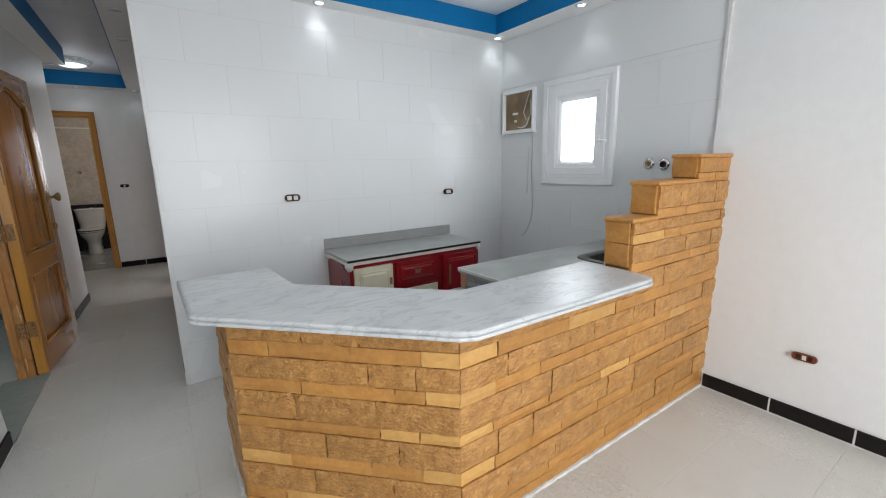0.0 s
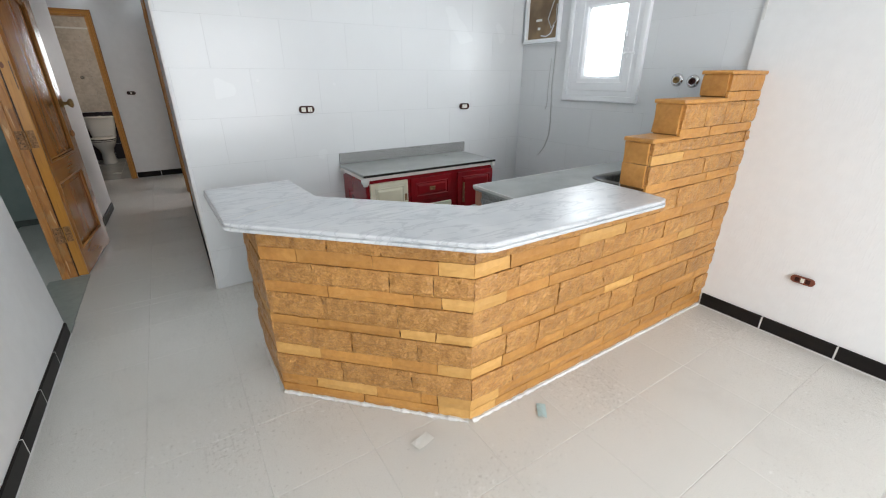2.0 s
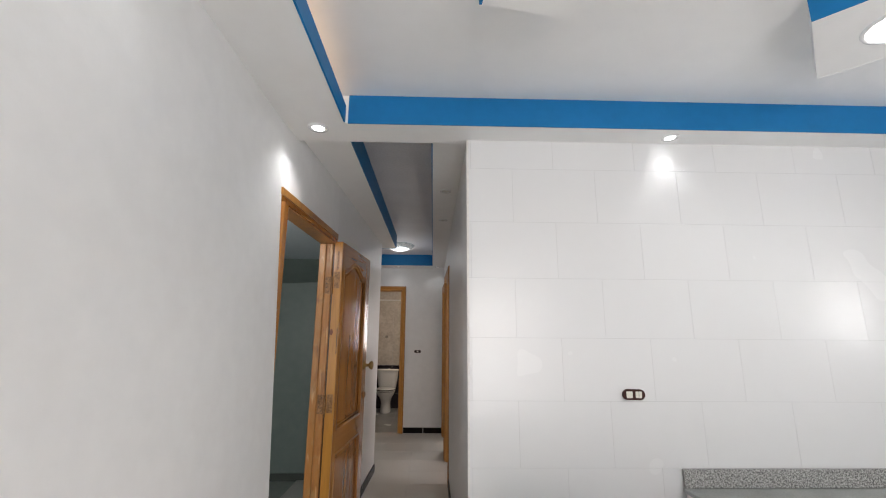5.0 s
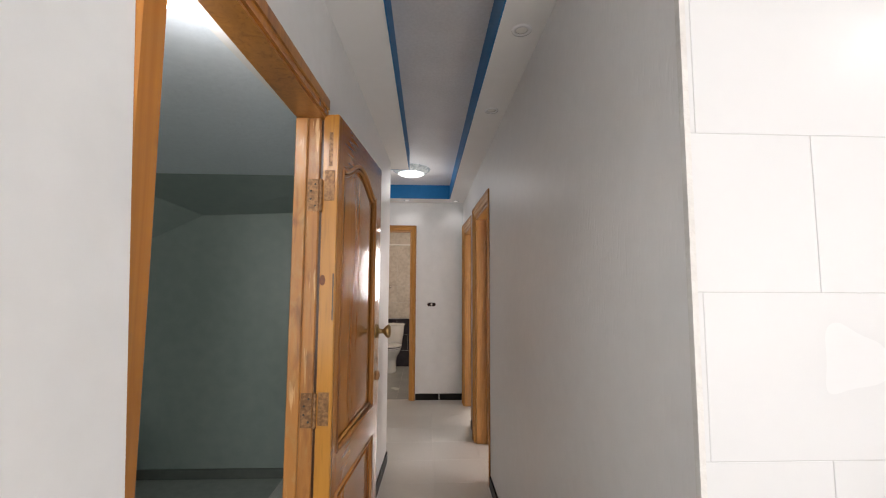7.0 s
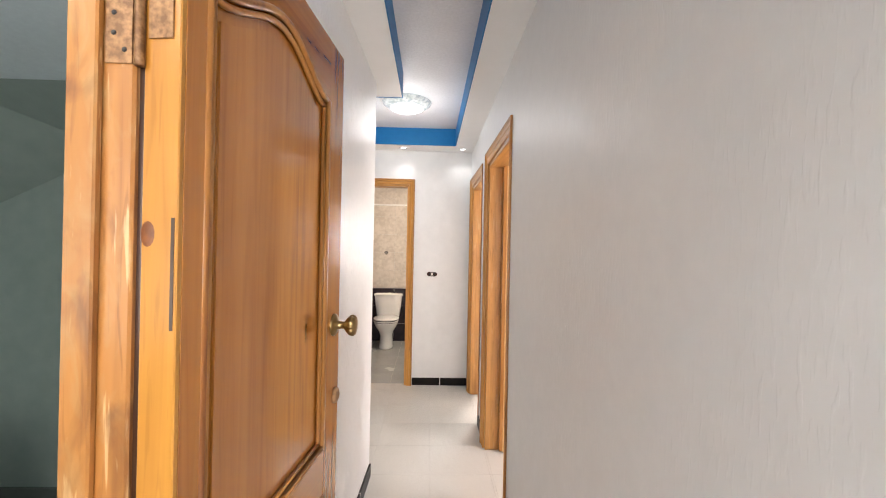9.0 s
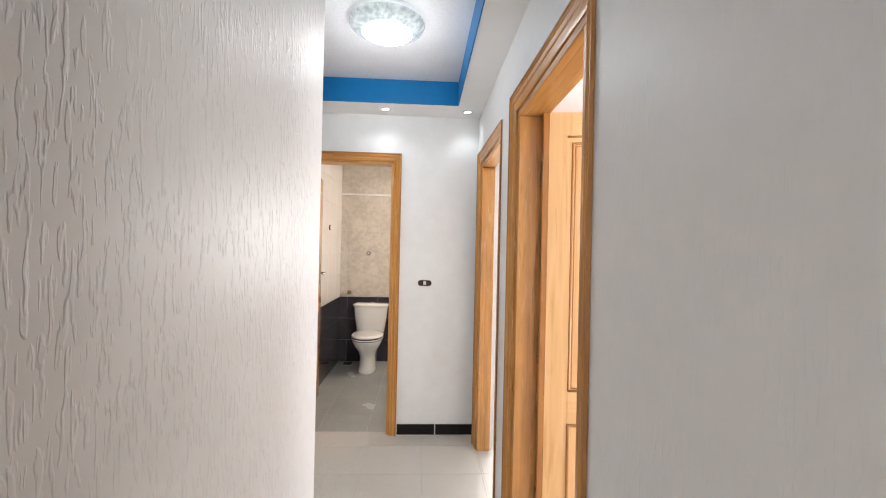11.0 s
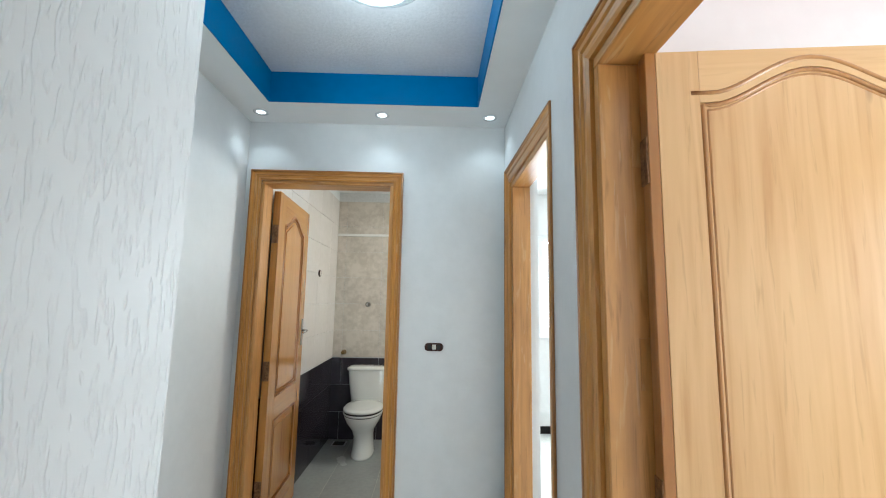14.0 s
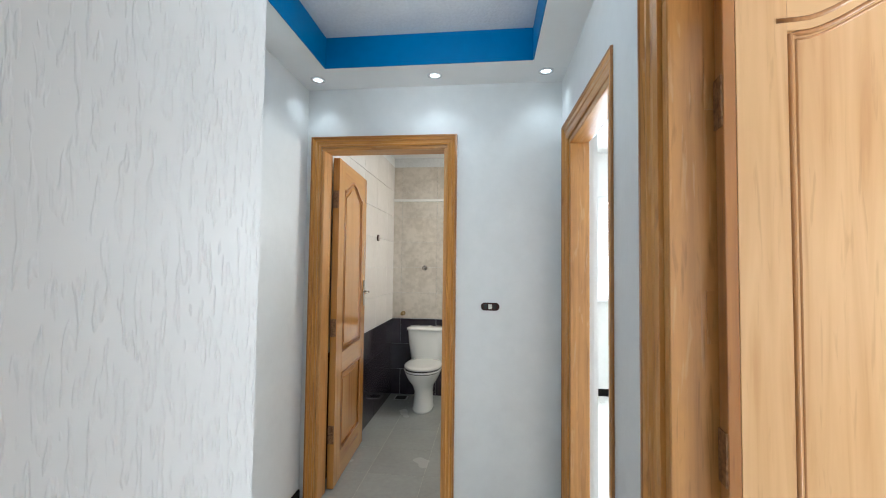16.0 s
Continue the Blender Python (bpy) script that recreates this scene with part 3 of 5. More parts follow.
# stairwell beyond the entrance
solid("wall_stair_back", box(-4.6, -0.10, 2.60, 2.68, -0.4, 3.2), SHADE, "grey-green rendered stairwell wall", "wall", S)
solid("wall_stair_far", box(-4.7, -4.6, -2.2, 2.68, -0.4, 3.2), SHADE, "grey-green rendered stairwell side wall", "wall", S)
solid("wall_stair_front", wall_with_holes("y", -2.3, -2.2, -4.7, -0.30, -0.4, 3.2), SHADE, "grey-green rendered stairwell wall", "wall", S)
solid("floor_landing", box(-4.6, -0.09, -2.2, 2.6, -0.42, -0.012), STAIRFLOOR, "grey stone stair landing", "floor", S)
solid("ceiling_landing", box(-4.6, -0.23, -0.12, 2.10, 2.21, 2.4), STAIRCEIL, "bluish-white rendered stair landing ceiling", "ceiling", S)
bm = bmesh.new()
near = [(-0.09, 2.10, 2.21), (-1.945, 2.10, 2.21), (-4.6, 2.10, 0.99)]
far = [(-0.09, 2.60, 2.06), (-1.464, 2.60, 2.004), (-4.6, 2.60, 0.446)]
low = [[bm.verts.new(p) for p in row] for row in (near, far)]
top = [[bm.verts.new((p[0], p[1], p[2] + 0.16)) for p in row] for row in (near, far)]
for k in range(2):
    bm.faces.new((low[0][k], low[0][k + 1], low[1][k + 1], low[1][k]))
    bm.faces.new((top[0][k], top[1][k], top[1][k + 1], top[0][k + 1]))
    bm.faces.new((low[0][k], top[0][k], top[0][k + 1], low[0][k + 1]))
    bm.faces.new((low[1][k], low[1][k + 1], top[1][k + 1], top[1][k]))
bm.faces.new((low[0][0], low[1][0], top[1][0], top[0][0])), bm.faces.new((low[0][2], top[0][2], top[1][2], low[1][2]))
solid("stair_soffit", bm, SHADE, "sloping grey-green underside of the stair flight above", "stair", S)
solid("ceiling_landing_front", box(-4.6, -0.31, -2.2, -0.12, 2.21, 2.4), STAIRCEIL, "bluish-white rendered stair landing ceiling", "ceiling", S)
solid("ceiling_landing_side", prism([(-0.23, 0.862), (-0.171, 0.862), (-0.118, 2.10), (-0.23, 2.10)], 2.21, 2.4), STAIRCEIL, "bluish-white rendered stair landing ceiling", "ceiling", S)
solid("stair_skirting", box(-4.6, -0.10, 2.585, 2.6, -0.012, 0.06), STAIRDARK, "dark skirting along the stairwell wall", "skirting", S)
bm = upright([(-2.09, 0), (-1.73, 0), (-1.73, 0.50), (-1.74, 0.55), (-1.77, 0.59), (-1.82, 0.61), (-2.00, 0.58), (-2.06, 0.54), (-2.09, 0.47)], 1.55, 1.95)
for v in bm.verts:
    v.co.z -= 0.012
solid("stair_parapet", bm, PARAPET, "grey-green rounded stair parapet end on the landing", "parapet", S)

# ---- setting: ceilings ----
KS, KU = 2.495, 2.645
CS, CU = 2.53, 2.70
solid("ceiling", box(-0.25, 3.75, -5.65, 0.04, KU, H), CEILING, "white painted plasterboard ceiling of the living room and kitchen", "ceiling", S)
solid("ceiling_corridor", box(-0.90, 0.92, 0.04, 4.62, CU, H), ROUGHCAST, "white rough-textured corridor ceiling", "ceiling", S)
solid("ceiling_rooms", box(0.92, 3.75, 0.12, 7.15, 2.75, H), SMOOTH, "white ceiling over the rooms", "ceiling", S)
solid("ceiling_bath", box(-0.85, 1.0, 4.732, 6.9, 2.66, H), SMOOTH, "white bathroom ceiling", "ceiling", S)
bm = bmesh.new()
add_box(bm, -0.15, 3.60, -0.16, 0.04, KS, KU)
add_box(bm, 3.37, 3.60, -1.83, -0.16, KS, KU)
add_prism(bm, [(3.60, -1.83), (1.84, -1.81), (1.22, -1.45), (1.05, -0.88), (0.765, -0.93), (0.835, -1.30), (1.30, -2.10), (3.37, -2.10), (3.60, -2.10)], KS, KS + 0.03)
add_box(bm, 3.37, 3.60, -5.5, -2.10, KS, KS + 0.03)
add_box(bm, -0.15, 0.175, -5.5, -0.16, KS, KS + 0.03)
add_box(bm, 0.175, 3.37, -5.5, -5.1, KS, KS + 0.03)
solid("ceiling_soffit", bm, CEILING, "white dropped plasterboard soffit around the kitchen and living trays", "ceiling", S)
bm = bmesh.new()
add_prism(bm, [(-0.12, 0.042), (0.15, 0.042), (0.15, 2.83), (0.0, 2.83), (-0.068, 0.90), (-0.075, 0.80)], CS, CU)
add_box(bm, 0.61, 0.80, 0.042, 4.612, CS, CU)
add_box(bm, -0.75, 0.61, 4.34, 4.612, CS, CU)
add_box(bm, -0.75, 0.15, 2.83, 3.05, CS, CU)
add_box(bm, -0.75, -0.535, 3.05, 4.34, CS, CU)
solid("ceiling_soffit_corridor", bm, CEILING, "white dropped soffit around the corridor ceiling tray", "ceiling", S)


FL = "glossy blue painted edge board of the ceiling tray"
solid("trim_kitchen_back", box(0.19, 3.37, -0.165, -0.16, KS - 0.003, KU), BLUE, FL, "trim", S)
solid("trim_kitchen_side", box(3.364, 3.37, -1.83, -0.165, KS - 0.003, KU), BLUE, FL, "trim", S)
solid("trim_living_left", box(0.172, 0.18, -5.1, -0.175, KS - 0.003, KS + 0.085), BLUE, FL, "trim", S)
solid("trim_living_side", box(3.362, 3.37, -5.1, -2.106, KS - 0.003, KS + 0.085), BLUE, FL, "trim", S)
bm = bmesh.new()
line = [(0.765, -0.93), (0.835, -1.30), (1.30, -2.10), (3.37, -2.10)]
for (ax, ay), (bx, by) in zip(line, line[1:]):
    d = Vector((bx - ax, by - ay)).normalized() * 0.008
    add_prism(bm, [(ax, ay), (bx, by), (bx + d.y, by - d.x), (ax + d.y, ay - d.x)], KS - 0.003, KS + 0.085)
solid("trim_bar_band", bm, BLUE, "glossy blue painted edge board of the band above the bar", "trim", S)
solid("trim_corridor_left", box(0.15, 0.155, 0.045, 3.05, CS - 0.003, CU), BLUE, FL, "trim", S)
solid("trim_corridor_side", box(0.604, 0.61, 0.045, 4.335, CS - 0.003, CU), BLUE, FL, "trim", S)
solid("trim_corridor_end", box(-0.529, 0.604, 4.335, 4.34, CS - 0.003, CU), BLUE, FL, "trim", S)
solid("trim_alcove", box(-0.535, -0.529, 3.05, 4.34, CS - 0.003, CU), BLUE, FL, "trim", S)
solid("trim_alcove_return", box(-0.529, 0.15, 3.05, 3.055, CS - 0.003, CU), BLUE, FL, "trim", S)
solid("trim_pink_room", box(0.92, 3.60, 3.13, 3.29, 2.50, 2.75), PINK, "pink painted ceiling edge in the first room", "trim", S)
for sx0, sx1, sy0, sy1 in ((0.06, 0.10, -5.0, -0.25), (3.44, 3.48, -5.0, -2.2)):
    tagged(part("cove_light", box(sx0, sx1, sy0, sy1, KS + 0.03, KS + 0.045), WARMSTRIP), "warm light strip hidden above the ceiling edge", "cove light", "cove lights")
bm = prism([(0.90, -1.15), (0.93, -1.17), (1.40, -1.97), (3.3, -1.97), (3.3, -1.94), (1.42, -1.94)], KS + 0.03, KS + 0.045)
tagged(part("cove_light", bm, WARMSTRIP), "warm light strip hidden above the ceiling edge", "cove light", "cove lights")

# upper beam over the kitchen window
solid("beam_kitchen", box(3.588, 3.60, -1.875, 0.0, 2.0835, KS), TILE, "white tiled beam above the kitchen window", "beam", S)


# ---- doors ----
def casing(parent, xl, xr, top, face, out, mat, width=0.085, slim=1.0, flat=1.0):
    """A mitred moulding round an opening; face is where it lies, out (+1 or -1) the side it stands proud to."""
    prof = [(0, 0), (0, 0.014), (0.14, 0.02), (0.235, 0.013), (0.47, 0.015), (0.54, 0.022), (0.66, 0.015), (0.82, 0.017), (0.895, 0.026), (1, 0.022), (1, 0)]
    prof = [(u * width, v) for u, v in prof]
    runs = [((xl, -1, 0), (xl, -1, top)), ((xl, -1, top), (xr, 1, top)), ((xr, 1, top), (xr, 1, 0))]
    for (ax, asgn, az), (bx, bsgn, bz) in runs:
        bm = bmesh.new()
        ra = [bm.verts.new((ax + asgn * u * (slim if asgn < 0 else 1), face + out * v * (flat if asgn < 0 else 1), az + (u if az else 0))) for u, v in prof]
        rb = [bm.verts.new((bx + bsgn * u * (slim if bsgn < 0 else 1), face + out * v * (flat if bsgn < 0 else 1), bz + (u if bz else 0))) for u, v in prof]
        for k in range(len(prof)):
            j = (k + 1) % len(prof)
            bm.faces.new((ra[k], ra[j], rb[j], rb[k]))
        bm.faces.new(ra[::-1]), bm.faces.new(rb)
        part("casing", bm, CASINGX if az and bz else mat, parent)
        bead = bmesh.new()
        line = [(width - 0.006, 0.020), (width - 0.004, 0.0285), (width + 0.003, 0.0285), (width + 0.005, 0.0)]
        ra = [bead.verts.new((ax + asgn * u * (slim if asgn < 0 else 1), face + out * v * (flat if asgn < 0 else 1), az + (u if az else 0))) for u, v in line]
        rb = [bead.verts.new((bx + bsgn * u * (slim if bsgn < 0 else 1), face + out * v * (flat if bsgn < 0 else 1), bz + (u if bz else 0))) for u, v in line]
        for k in range(4):
            j = (k + 1) % 4
            bead.faces.new((ra[k], ra[j], rb[j], rb[k]))
        bead.faces.new(ra[::-1]), bead.faces.new(rb)
        part("bead", bead, MOULD, parent, "dark stained outer bead")


def door_frame(name, m, xl, xr, top, depth, mat, label, both=True, jamb=0.03, slim=1.0, width=0.085, flat=1.0):
    """A doorway's lining and mouldings, drawn in the wall's own x and z; the wall lies from y 0 to depth."""
    ob = thing(name, m, label, "door frame", "", S)
    part("jamb", box(xl, xl + jamb, -0.004, depth + 0.004, 0, top - jamb, 0.003), TIMBERJAMB, ob)
    part("jamb", box(xr - jamb, xr, -0.004, depth + 0.004, 0, top - jamb, 0.003), TIMBERJAMB, ob)
    part("head", box(xl, xr, -0.004, depth + 0.004, top - jamb, top, 0.003), JAMBX, ob)
    casing(ob, xl, xr, top, -0.001, -1, mat, width, slim, flat)
    if both:
        casing(ob, xl, xr, top, depth + 0.001, 1, mat, width)
    return ob


def arch(u, side, rise):
    """The shaped head of a door panel."""
    w = max(0.0, min(1.0, (u - 0.06) / 0.88))
    return side + rise * (0.5 - 0.5 * math.cos(2 * math.pi * w)) ** 0.85


def panel_door(name, m, w, h, label, face_mat, knob="knob", knob_mat=None, t=0.042, edge_mat=None, hinge_stile=0.125, strip=0.012, edge_label="raw pine hinge edge", mould_mat=None, crown=0.185):
    """A leaf with an arched upper and a square lower panel; x runs from the hinge to the free edge, y through its thickness."""
    ob = thing(name, m, label, "door")
    stile, y0, y1 = 0.125, -t / 2, t / 2
    knob_mat, mould_mat = knob_mat or BRASS, mould_mat or MOULD
    rail_mat = TIMBERPALEX if face_mat is TIMBERPALE else TIMBERGOLDX if face_mat is TIMBERGOLD else TIMBERX
    deep = 0.017 if mould_mat is MOULDPALE else 0.011
    part("stile", box(strip if edge_mat else 0, hinge_stile, y0, y1, 0, h, 0.0008), face_mat, ob)
    if edge_mat:
        part("edge_strip", box(0, strip, y0, y1, 0, h, 0.002), edge_mat, ob, edge_label)
    part("stile", box(w - stile, w, y0, y1, 0, h, 0.0008), face_mat, ob)
    part("bottom_rail", box(hinge_stile, w - stile, y0, y1, 0, 0.19, 0.002), rail_mat, ob)
    part("middle_rail", box(hinge_stile, w - stile, y0, y1, 0.70, 0.84, 0.002), rail_mat, ob)
    xl, xr, side, rise, count = hinge_stile, w - stile, h - crown, 0.085, 24
    curve = [(xl + (xr - xl) * k / count, arch(k / count, side, rise)) for k in range(count + 1)]
    part("top_rail", upright(curve + [(xr, h), (xl, h)], y0, y1), rail_mat, ob)
    part("upper_panel", upright([(xl - 0.01, 0.83), (xr + 0.01, 0.83)] + [(x, z + 0.01) for x, z in curve[::-1]], -deep, deep), face_mat, ob)
    part("lower_panel", box(xl - 0.01, xr + 0.01, -deep, deep, 0.18, 0.71), face_mat, ob)
    for y in (y0 + 0.003, y1 - 0.003):
        s = -1 if y < 0 else 1
        for off, r in (((0.006, 0.006), (0.018, 0.005)) if mould_mat is MOULDPALE else ((0.006, 0.010), (0.026, 0.007))):
            ring = [(xl + off, y - s * off * 0.25, 0.84 + off), (xr - off, y - s * off * 0.25, 0.84 + off)]
            ring += [(min(max(x, xl + off), xr - off), y - s * off * 0.25, z - off) for x, z in curve[::-1]]
            part("moulding", tube(ring + ring[:2], r, 6), mould_mat, ob, "", True)
        ring = [(xl + 0.006, y, 0.196), (xr - 0.006, y, 0.196), (xr - 0.006, y, 0.694), (xl + 0.006, y, 0.694)]
        part("moulding", tube(ring + ring[:2], 0.010, 6), mould_mat, ob, "", True)
        if mould_mat is MOULDPALE:
            crest = [(x + (-0.02 if k == 0 else 0.02 if k == count else 0), y - s * 0.001, z + 0.024) for k, (x, z) in enumerate(curve)]
            part("crest_moulding", tube(crest, 0.0075, 6), mould_mat, ob, "", True)
            continue
        # raised field of the panel
        f = 0.055
        inner = [(xl + f, 0.84 + f), (xr - f, 0.84 + f)] + [(min(max(x, xl + f), xr - f), z - f) for x, z in curve[::-1]]
        part("raised_field", upright(inner, s * 0.010, s * 0.016), face_mat, ob)
        part("raised_field", box(xl + f, xr - f, min(s * 0.010, s * 0.016), max(s * 0.010, s * 0.016), 0.19 + f, 0.70 - f), face_mat, ob)
    for z in (0.28, 0.96, h - 0.33):
        part("hinge", box(-0.0035, 0.0005, -0.018, 0.020, z, z + 0.115), HINGE, ob, "paint-spotted hinge plate")
    if knob == "knob":
        part("mortise", box(-0.0012, 0.0, -0.0245, -0.0195, 1.33, 1.50), GAPDARK, ob, "dark split along the edge")
        part("knot", turned(lathe([(0, 0.001), (0.010, 0.0006), (0.014, 0)], 14), Matrix.Translation((-0.0002, 0.018, 1.475)) @ Matrix.Rotation(radians(-90), 4, "Y") @ Matrix.Diagonal((1.4, 0.8, 1, 1))), KNOT, ob, "brown knot in the edge")
        part("mortise", box(-0.0012, 0.0, -0.008, 0.006, 1.90, 2.03), HINGE, ob, "old latch recess in the edge")
    kx, kz = w - 0.055, 1.21
    for s in (-1, 1):
        turn = Matrix.Translation((kx, s * t / 2, kz)) @ Matrix.Rotation(radians(-90 * s), 4, "X")
        if knob == "knob":
            bm = turned(lathe([(0, 0), (0.036, 0), (0.036, 0.004), (0.030, 0.010), (0.014, 0.014), (0.011, 0.036), (0.020, 0.044), (0.031, 0.056), (0.033, 0.066), (0.026, 0.074), (0, 0.078)], 48), Matrix.Identity(4))
            for v in bm.verts:
                if v.co.z > 0.040:
                    grow = 1 + 0.07 * math.cos(12 * math.atan2(v.co.y, v.co.x))
                    v.co.x, v.co.y = v.co.x * grow, v.co.y * grow
            turned(bm, turn)
            part("knob", bm, knob_mat, ob, "fluted aged brass door knob", True)
            low = Matrix.Translation((kx + 0.02, s * t / 2, kz - 0.235)) @ Matrix.Rotation(radians(-90 * s), 4, "X")
            part("lock", turned(lathe([(0, 0.012), (0.010, 0.012), (0.014, 0.014), (0.024, 0.010), (0.026, 0), (0, 0)], 18), low), HINGE, ob, "worn copper lock cylinder", True)
        else:
            part("handle_plate", box(kx - 0.02, kx + 0.02, min(s * t / 2, s * (t / 2 + 0.008)), max(s * t / 2, s * (t / 2 + 0.008)), kz - 0.11, kz + 0.09, 0.003), knob_mat, ob)
            y = s * (t / 2 + 0.045)
            part("lever", tube([(kx, s * t / 2, kz), (kx, y, kz), (kx - 0.03, y, kz), (kx - 0.11, y, kz - 0.005)], 0.009), knob_mat, ob, "", True)
    return ob


def side_frame(name, x, out, ya, yb, top, depth, label, both=True, slim=1.0, flat=1.0):
    """A door frame in a wall that runs along y; its own x is the world's y."""
    m = Matrix(((0, out, 0, x), (1, 0, 0, 0), (0, 0, 1, 0), (0, 0, 0, 1)))
    return door_frame(name, m, ya, yb, top, depth, CASING, label, both, 0.03, slim, 0.085, flat)


room_frame = side_frame("door_frame_1", 0.80, 1, 2.416, 3.215, 2.115, 0.12, "honey-varnished pine frame of the first room's open doorway", True, 0.48, 0.45)
side_frame("door_frame_2", 0.80, 1, 3.645, 4.375, 2.115, 0.088, "honey-varnished pine frame of the end room's open doorway", False, 0.32, 0.32)
for z in (1.81, 1.27, 0.34):
    part("hinge", box(3.1825, 3.1855, 0.076, 0.112, z, z + 0.12), TIMBERJAMB, room_frame, "varnished-over hinge plate")
    part("knuckle", turned(lathe([(0, 0), (0.007, 0), (0.0075, 0.003), (0.0075, 0.117), (0.005, 0.124), (0, 0.126)], 12), Matrix.Translation((3.1775, 0.120, z - 0.003))), HINGE, room_frame, "brown hinge knuckle", True)
door_frame("door_frame_3", pose(0, 4.612, 0), -0.655, 0.13, 2.165, 0.12, CASING, "honey-varnished pine frame of the bathroom doorway", True, 0.02, 1.0, 0.055)
# entrance lining, set back in the plaster reveal
entry = thing("door_frame_4", pose(0, 0, 0), "worn honey-varnished pine frame of the apartment entrance", "door frame", "", S)
part("jamb", box(-0.19, -0.088, -0.151, -0.093, -0.01, 2.09, 0.004), TIMBER, entry)
part("jamb", box(-0.170, -0.080, 0.797, 0.860, -0.01, 2.09, 0.004), TIMBERWORN, entry, "worn chipped pine hinge jamb")
part("jamb_stop", box(-0.170, -0.125, 0.782, 0.797, -0.01, 2.085, 0.003), TIMBERWORN, entry)
part("head", prism([(-0.118, -0.151), (-0.068, 0.80), (-0.068, 0.86), (-0.170, 0.86), (-0.20, -0.151)], 2.09, 2.139), MOULD, entry)
part("head_moulding", prism([(-0.100, -0.157), (-0.050, 0.80), (-0.080, 0.80), (-0.130, -0.157)], 2.122, 2.158), MOULD, entry)
part("head_moulding", prism([(-0.107, -0.151), (-0.057, 0.80), (-0.080, 0.80), (-0.130, -0.151)], 2.098, 2.1225), TIMBER, entry)
for z in (0.96, 1.735, 0.28):
    plate = part("hinge", box(-0.122, -0.083, 0.7935, 0.7972, z, z + 0.12), HINGE, entry, "paint-spotted hinge plate")
    for dz, dx in ((0.02, -0.094), (0.045, -0.110), (0.075, -0.110), (0.10, -0.094)):
        part("screw", turned(lathe([(0, 0.002), (0.003, 0.0015), (0.0042, 0)], 8), Matrix.Translation((dx, 0.7936, z + dz)) @ Matrix.Rotation(radians(90), 4, "X")), HOLE, plate)
    part("knuckle", turned(lathe([(0, 0), (0.007, 0), (0.0075, 0.003), (0.0075, 0.117), (0.005, 0.124), (0, 0.126)], 12), Matrix.Translation((-0.0735, 0.796, z - 0.003))), HINGE, entry, "paint-smeared hinge knuckle", True)
# dark strip that paints the shade between hinge jamb and leaf
part("rebate", box(-0.081, -0.066, 0.808, 0.816, -0.005, 2.085), GAPDARK, entry, "dark strip painting the shade in the gap behind the hinges")
part("threshold", box(-0.25, -0.005, -0.152, 0.797, -0.011, 0.004, 0.002), STAIRFLOOR, entry, "grey stone threshold")

leaf_turn = Matrix.Translation((-0.042, 0.800, 0.006)) @ Matrix.Rotation(radians(84.4), 4, "Z")
panel_door("entrance_door", leaf_turn, 0.775, 2.10, "glossy honey-varnished pine entrance door folded back against the corridor wall", TIMBER, "knob", BRASS, 0.058, TIMBEREDGE, 0.062)
# the room door's hinge edge takes the dark MOULD tone to paint its shade
panel_door("room_door", Matrix.Translation((0.895, 3.158, 0.012)) @ Matrix.Rotation(radians(-6), 4, "Z"), 0.76, 2.075,
           "pale varnished pine room door standing open into the pink room", TIMBERPALE, "lever", BRASS, 0.042, MOULD, 0.125, 0.026, "hinge edge coloured dark for its shade", MOULDPALE, 0.132)
panel_door("bathroom_door", Matrix.Translation((-0.613, 4.755, 0.012)) @ Matrix.Rotation(radians(93), 4, "Z"), 0.72, 2.125,
           "glossy golden varnished pine bathroom door opened inwards", TIMBERGOLD, "lever", CHROME)

# ---- bar counter ----
bar = thing("bar_counter", pose(0, 0, 0), "low bar wall of ochre split stone, stepped at one end", "bar counter")
outer = [(0.965, -0.86), (0.965, -1.33), (1.60, -1.965), (3.60, -1.965)]
inner = [(3.60, -1.83), (1.70, -1.83), (1.16, -1.28), (1.16, -0.86)]
part("core", prism(outer + inner, 0, 0.872), MORTAR, bar)
part("inner_render", box(1.70, 3.598, -1.829, -1.822, 0, 0.871), GROUT, bar, "plain rendered inner face")
for x, z in ((2.615, 1.12), (2.815, 1.285), (3.20, 1.415)):
    part("step_core", box(x, 3.60, -1.965, -1.84, 0.872, z), MORTAR, bar)
rng = random.Random(7)


def putty_run(a, b, n):
    """A ragged strip of putty along the foot, on the right of the line from a to b."""
    a, b = Vector(a), Vector(b)
    d = (b - a).normalized()
    out = Vector((d.y, -d.x))
    bm = bmesh.new()
    rows = []
    for k in range(n + 1):
        p = a + (b - a) * k / n
        w, h = rng.uniform(0.026, 0.034), rng.uniform(0.004, 0.013)
        rows.append([bm.verts.new((q.x, q.y, zz)) for q, zz in ((p, 0), (p, h), (p + out * 0.024, h), (p + out * w, 0.001))])
    for r, q in zip(rows, rows[1:]):
        for k in range(3):
            bm.faces.new((r[k], r[k + 1], q[k + 1], q[k]))
    return bm


for a, b, n in ((outer[0], outer[1], 30), (outer[1], outer[2], 60), (outer[2], (3.49, -1.965), 130)):
    part("foot_putty", putty_run(a, b, n), PUTTY, bar, "ragged white putty along the foot")
COURSES = [0.055, 0.058, 0.112, 0.059, 0.107, 0.046, 0.113, 0.055, 0.095, 0.061, 0.111]
UPPER = [0.05, 0.09, 0.05, 0.095, 0.05, 0.095, 0.05, 0.06]


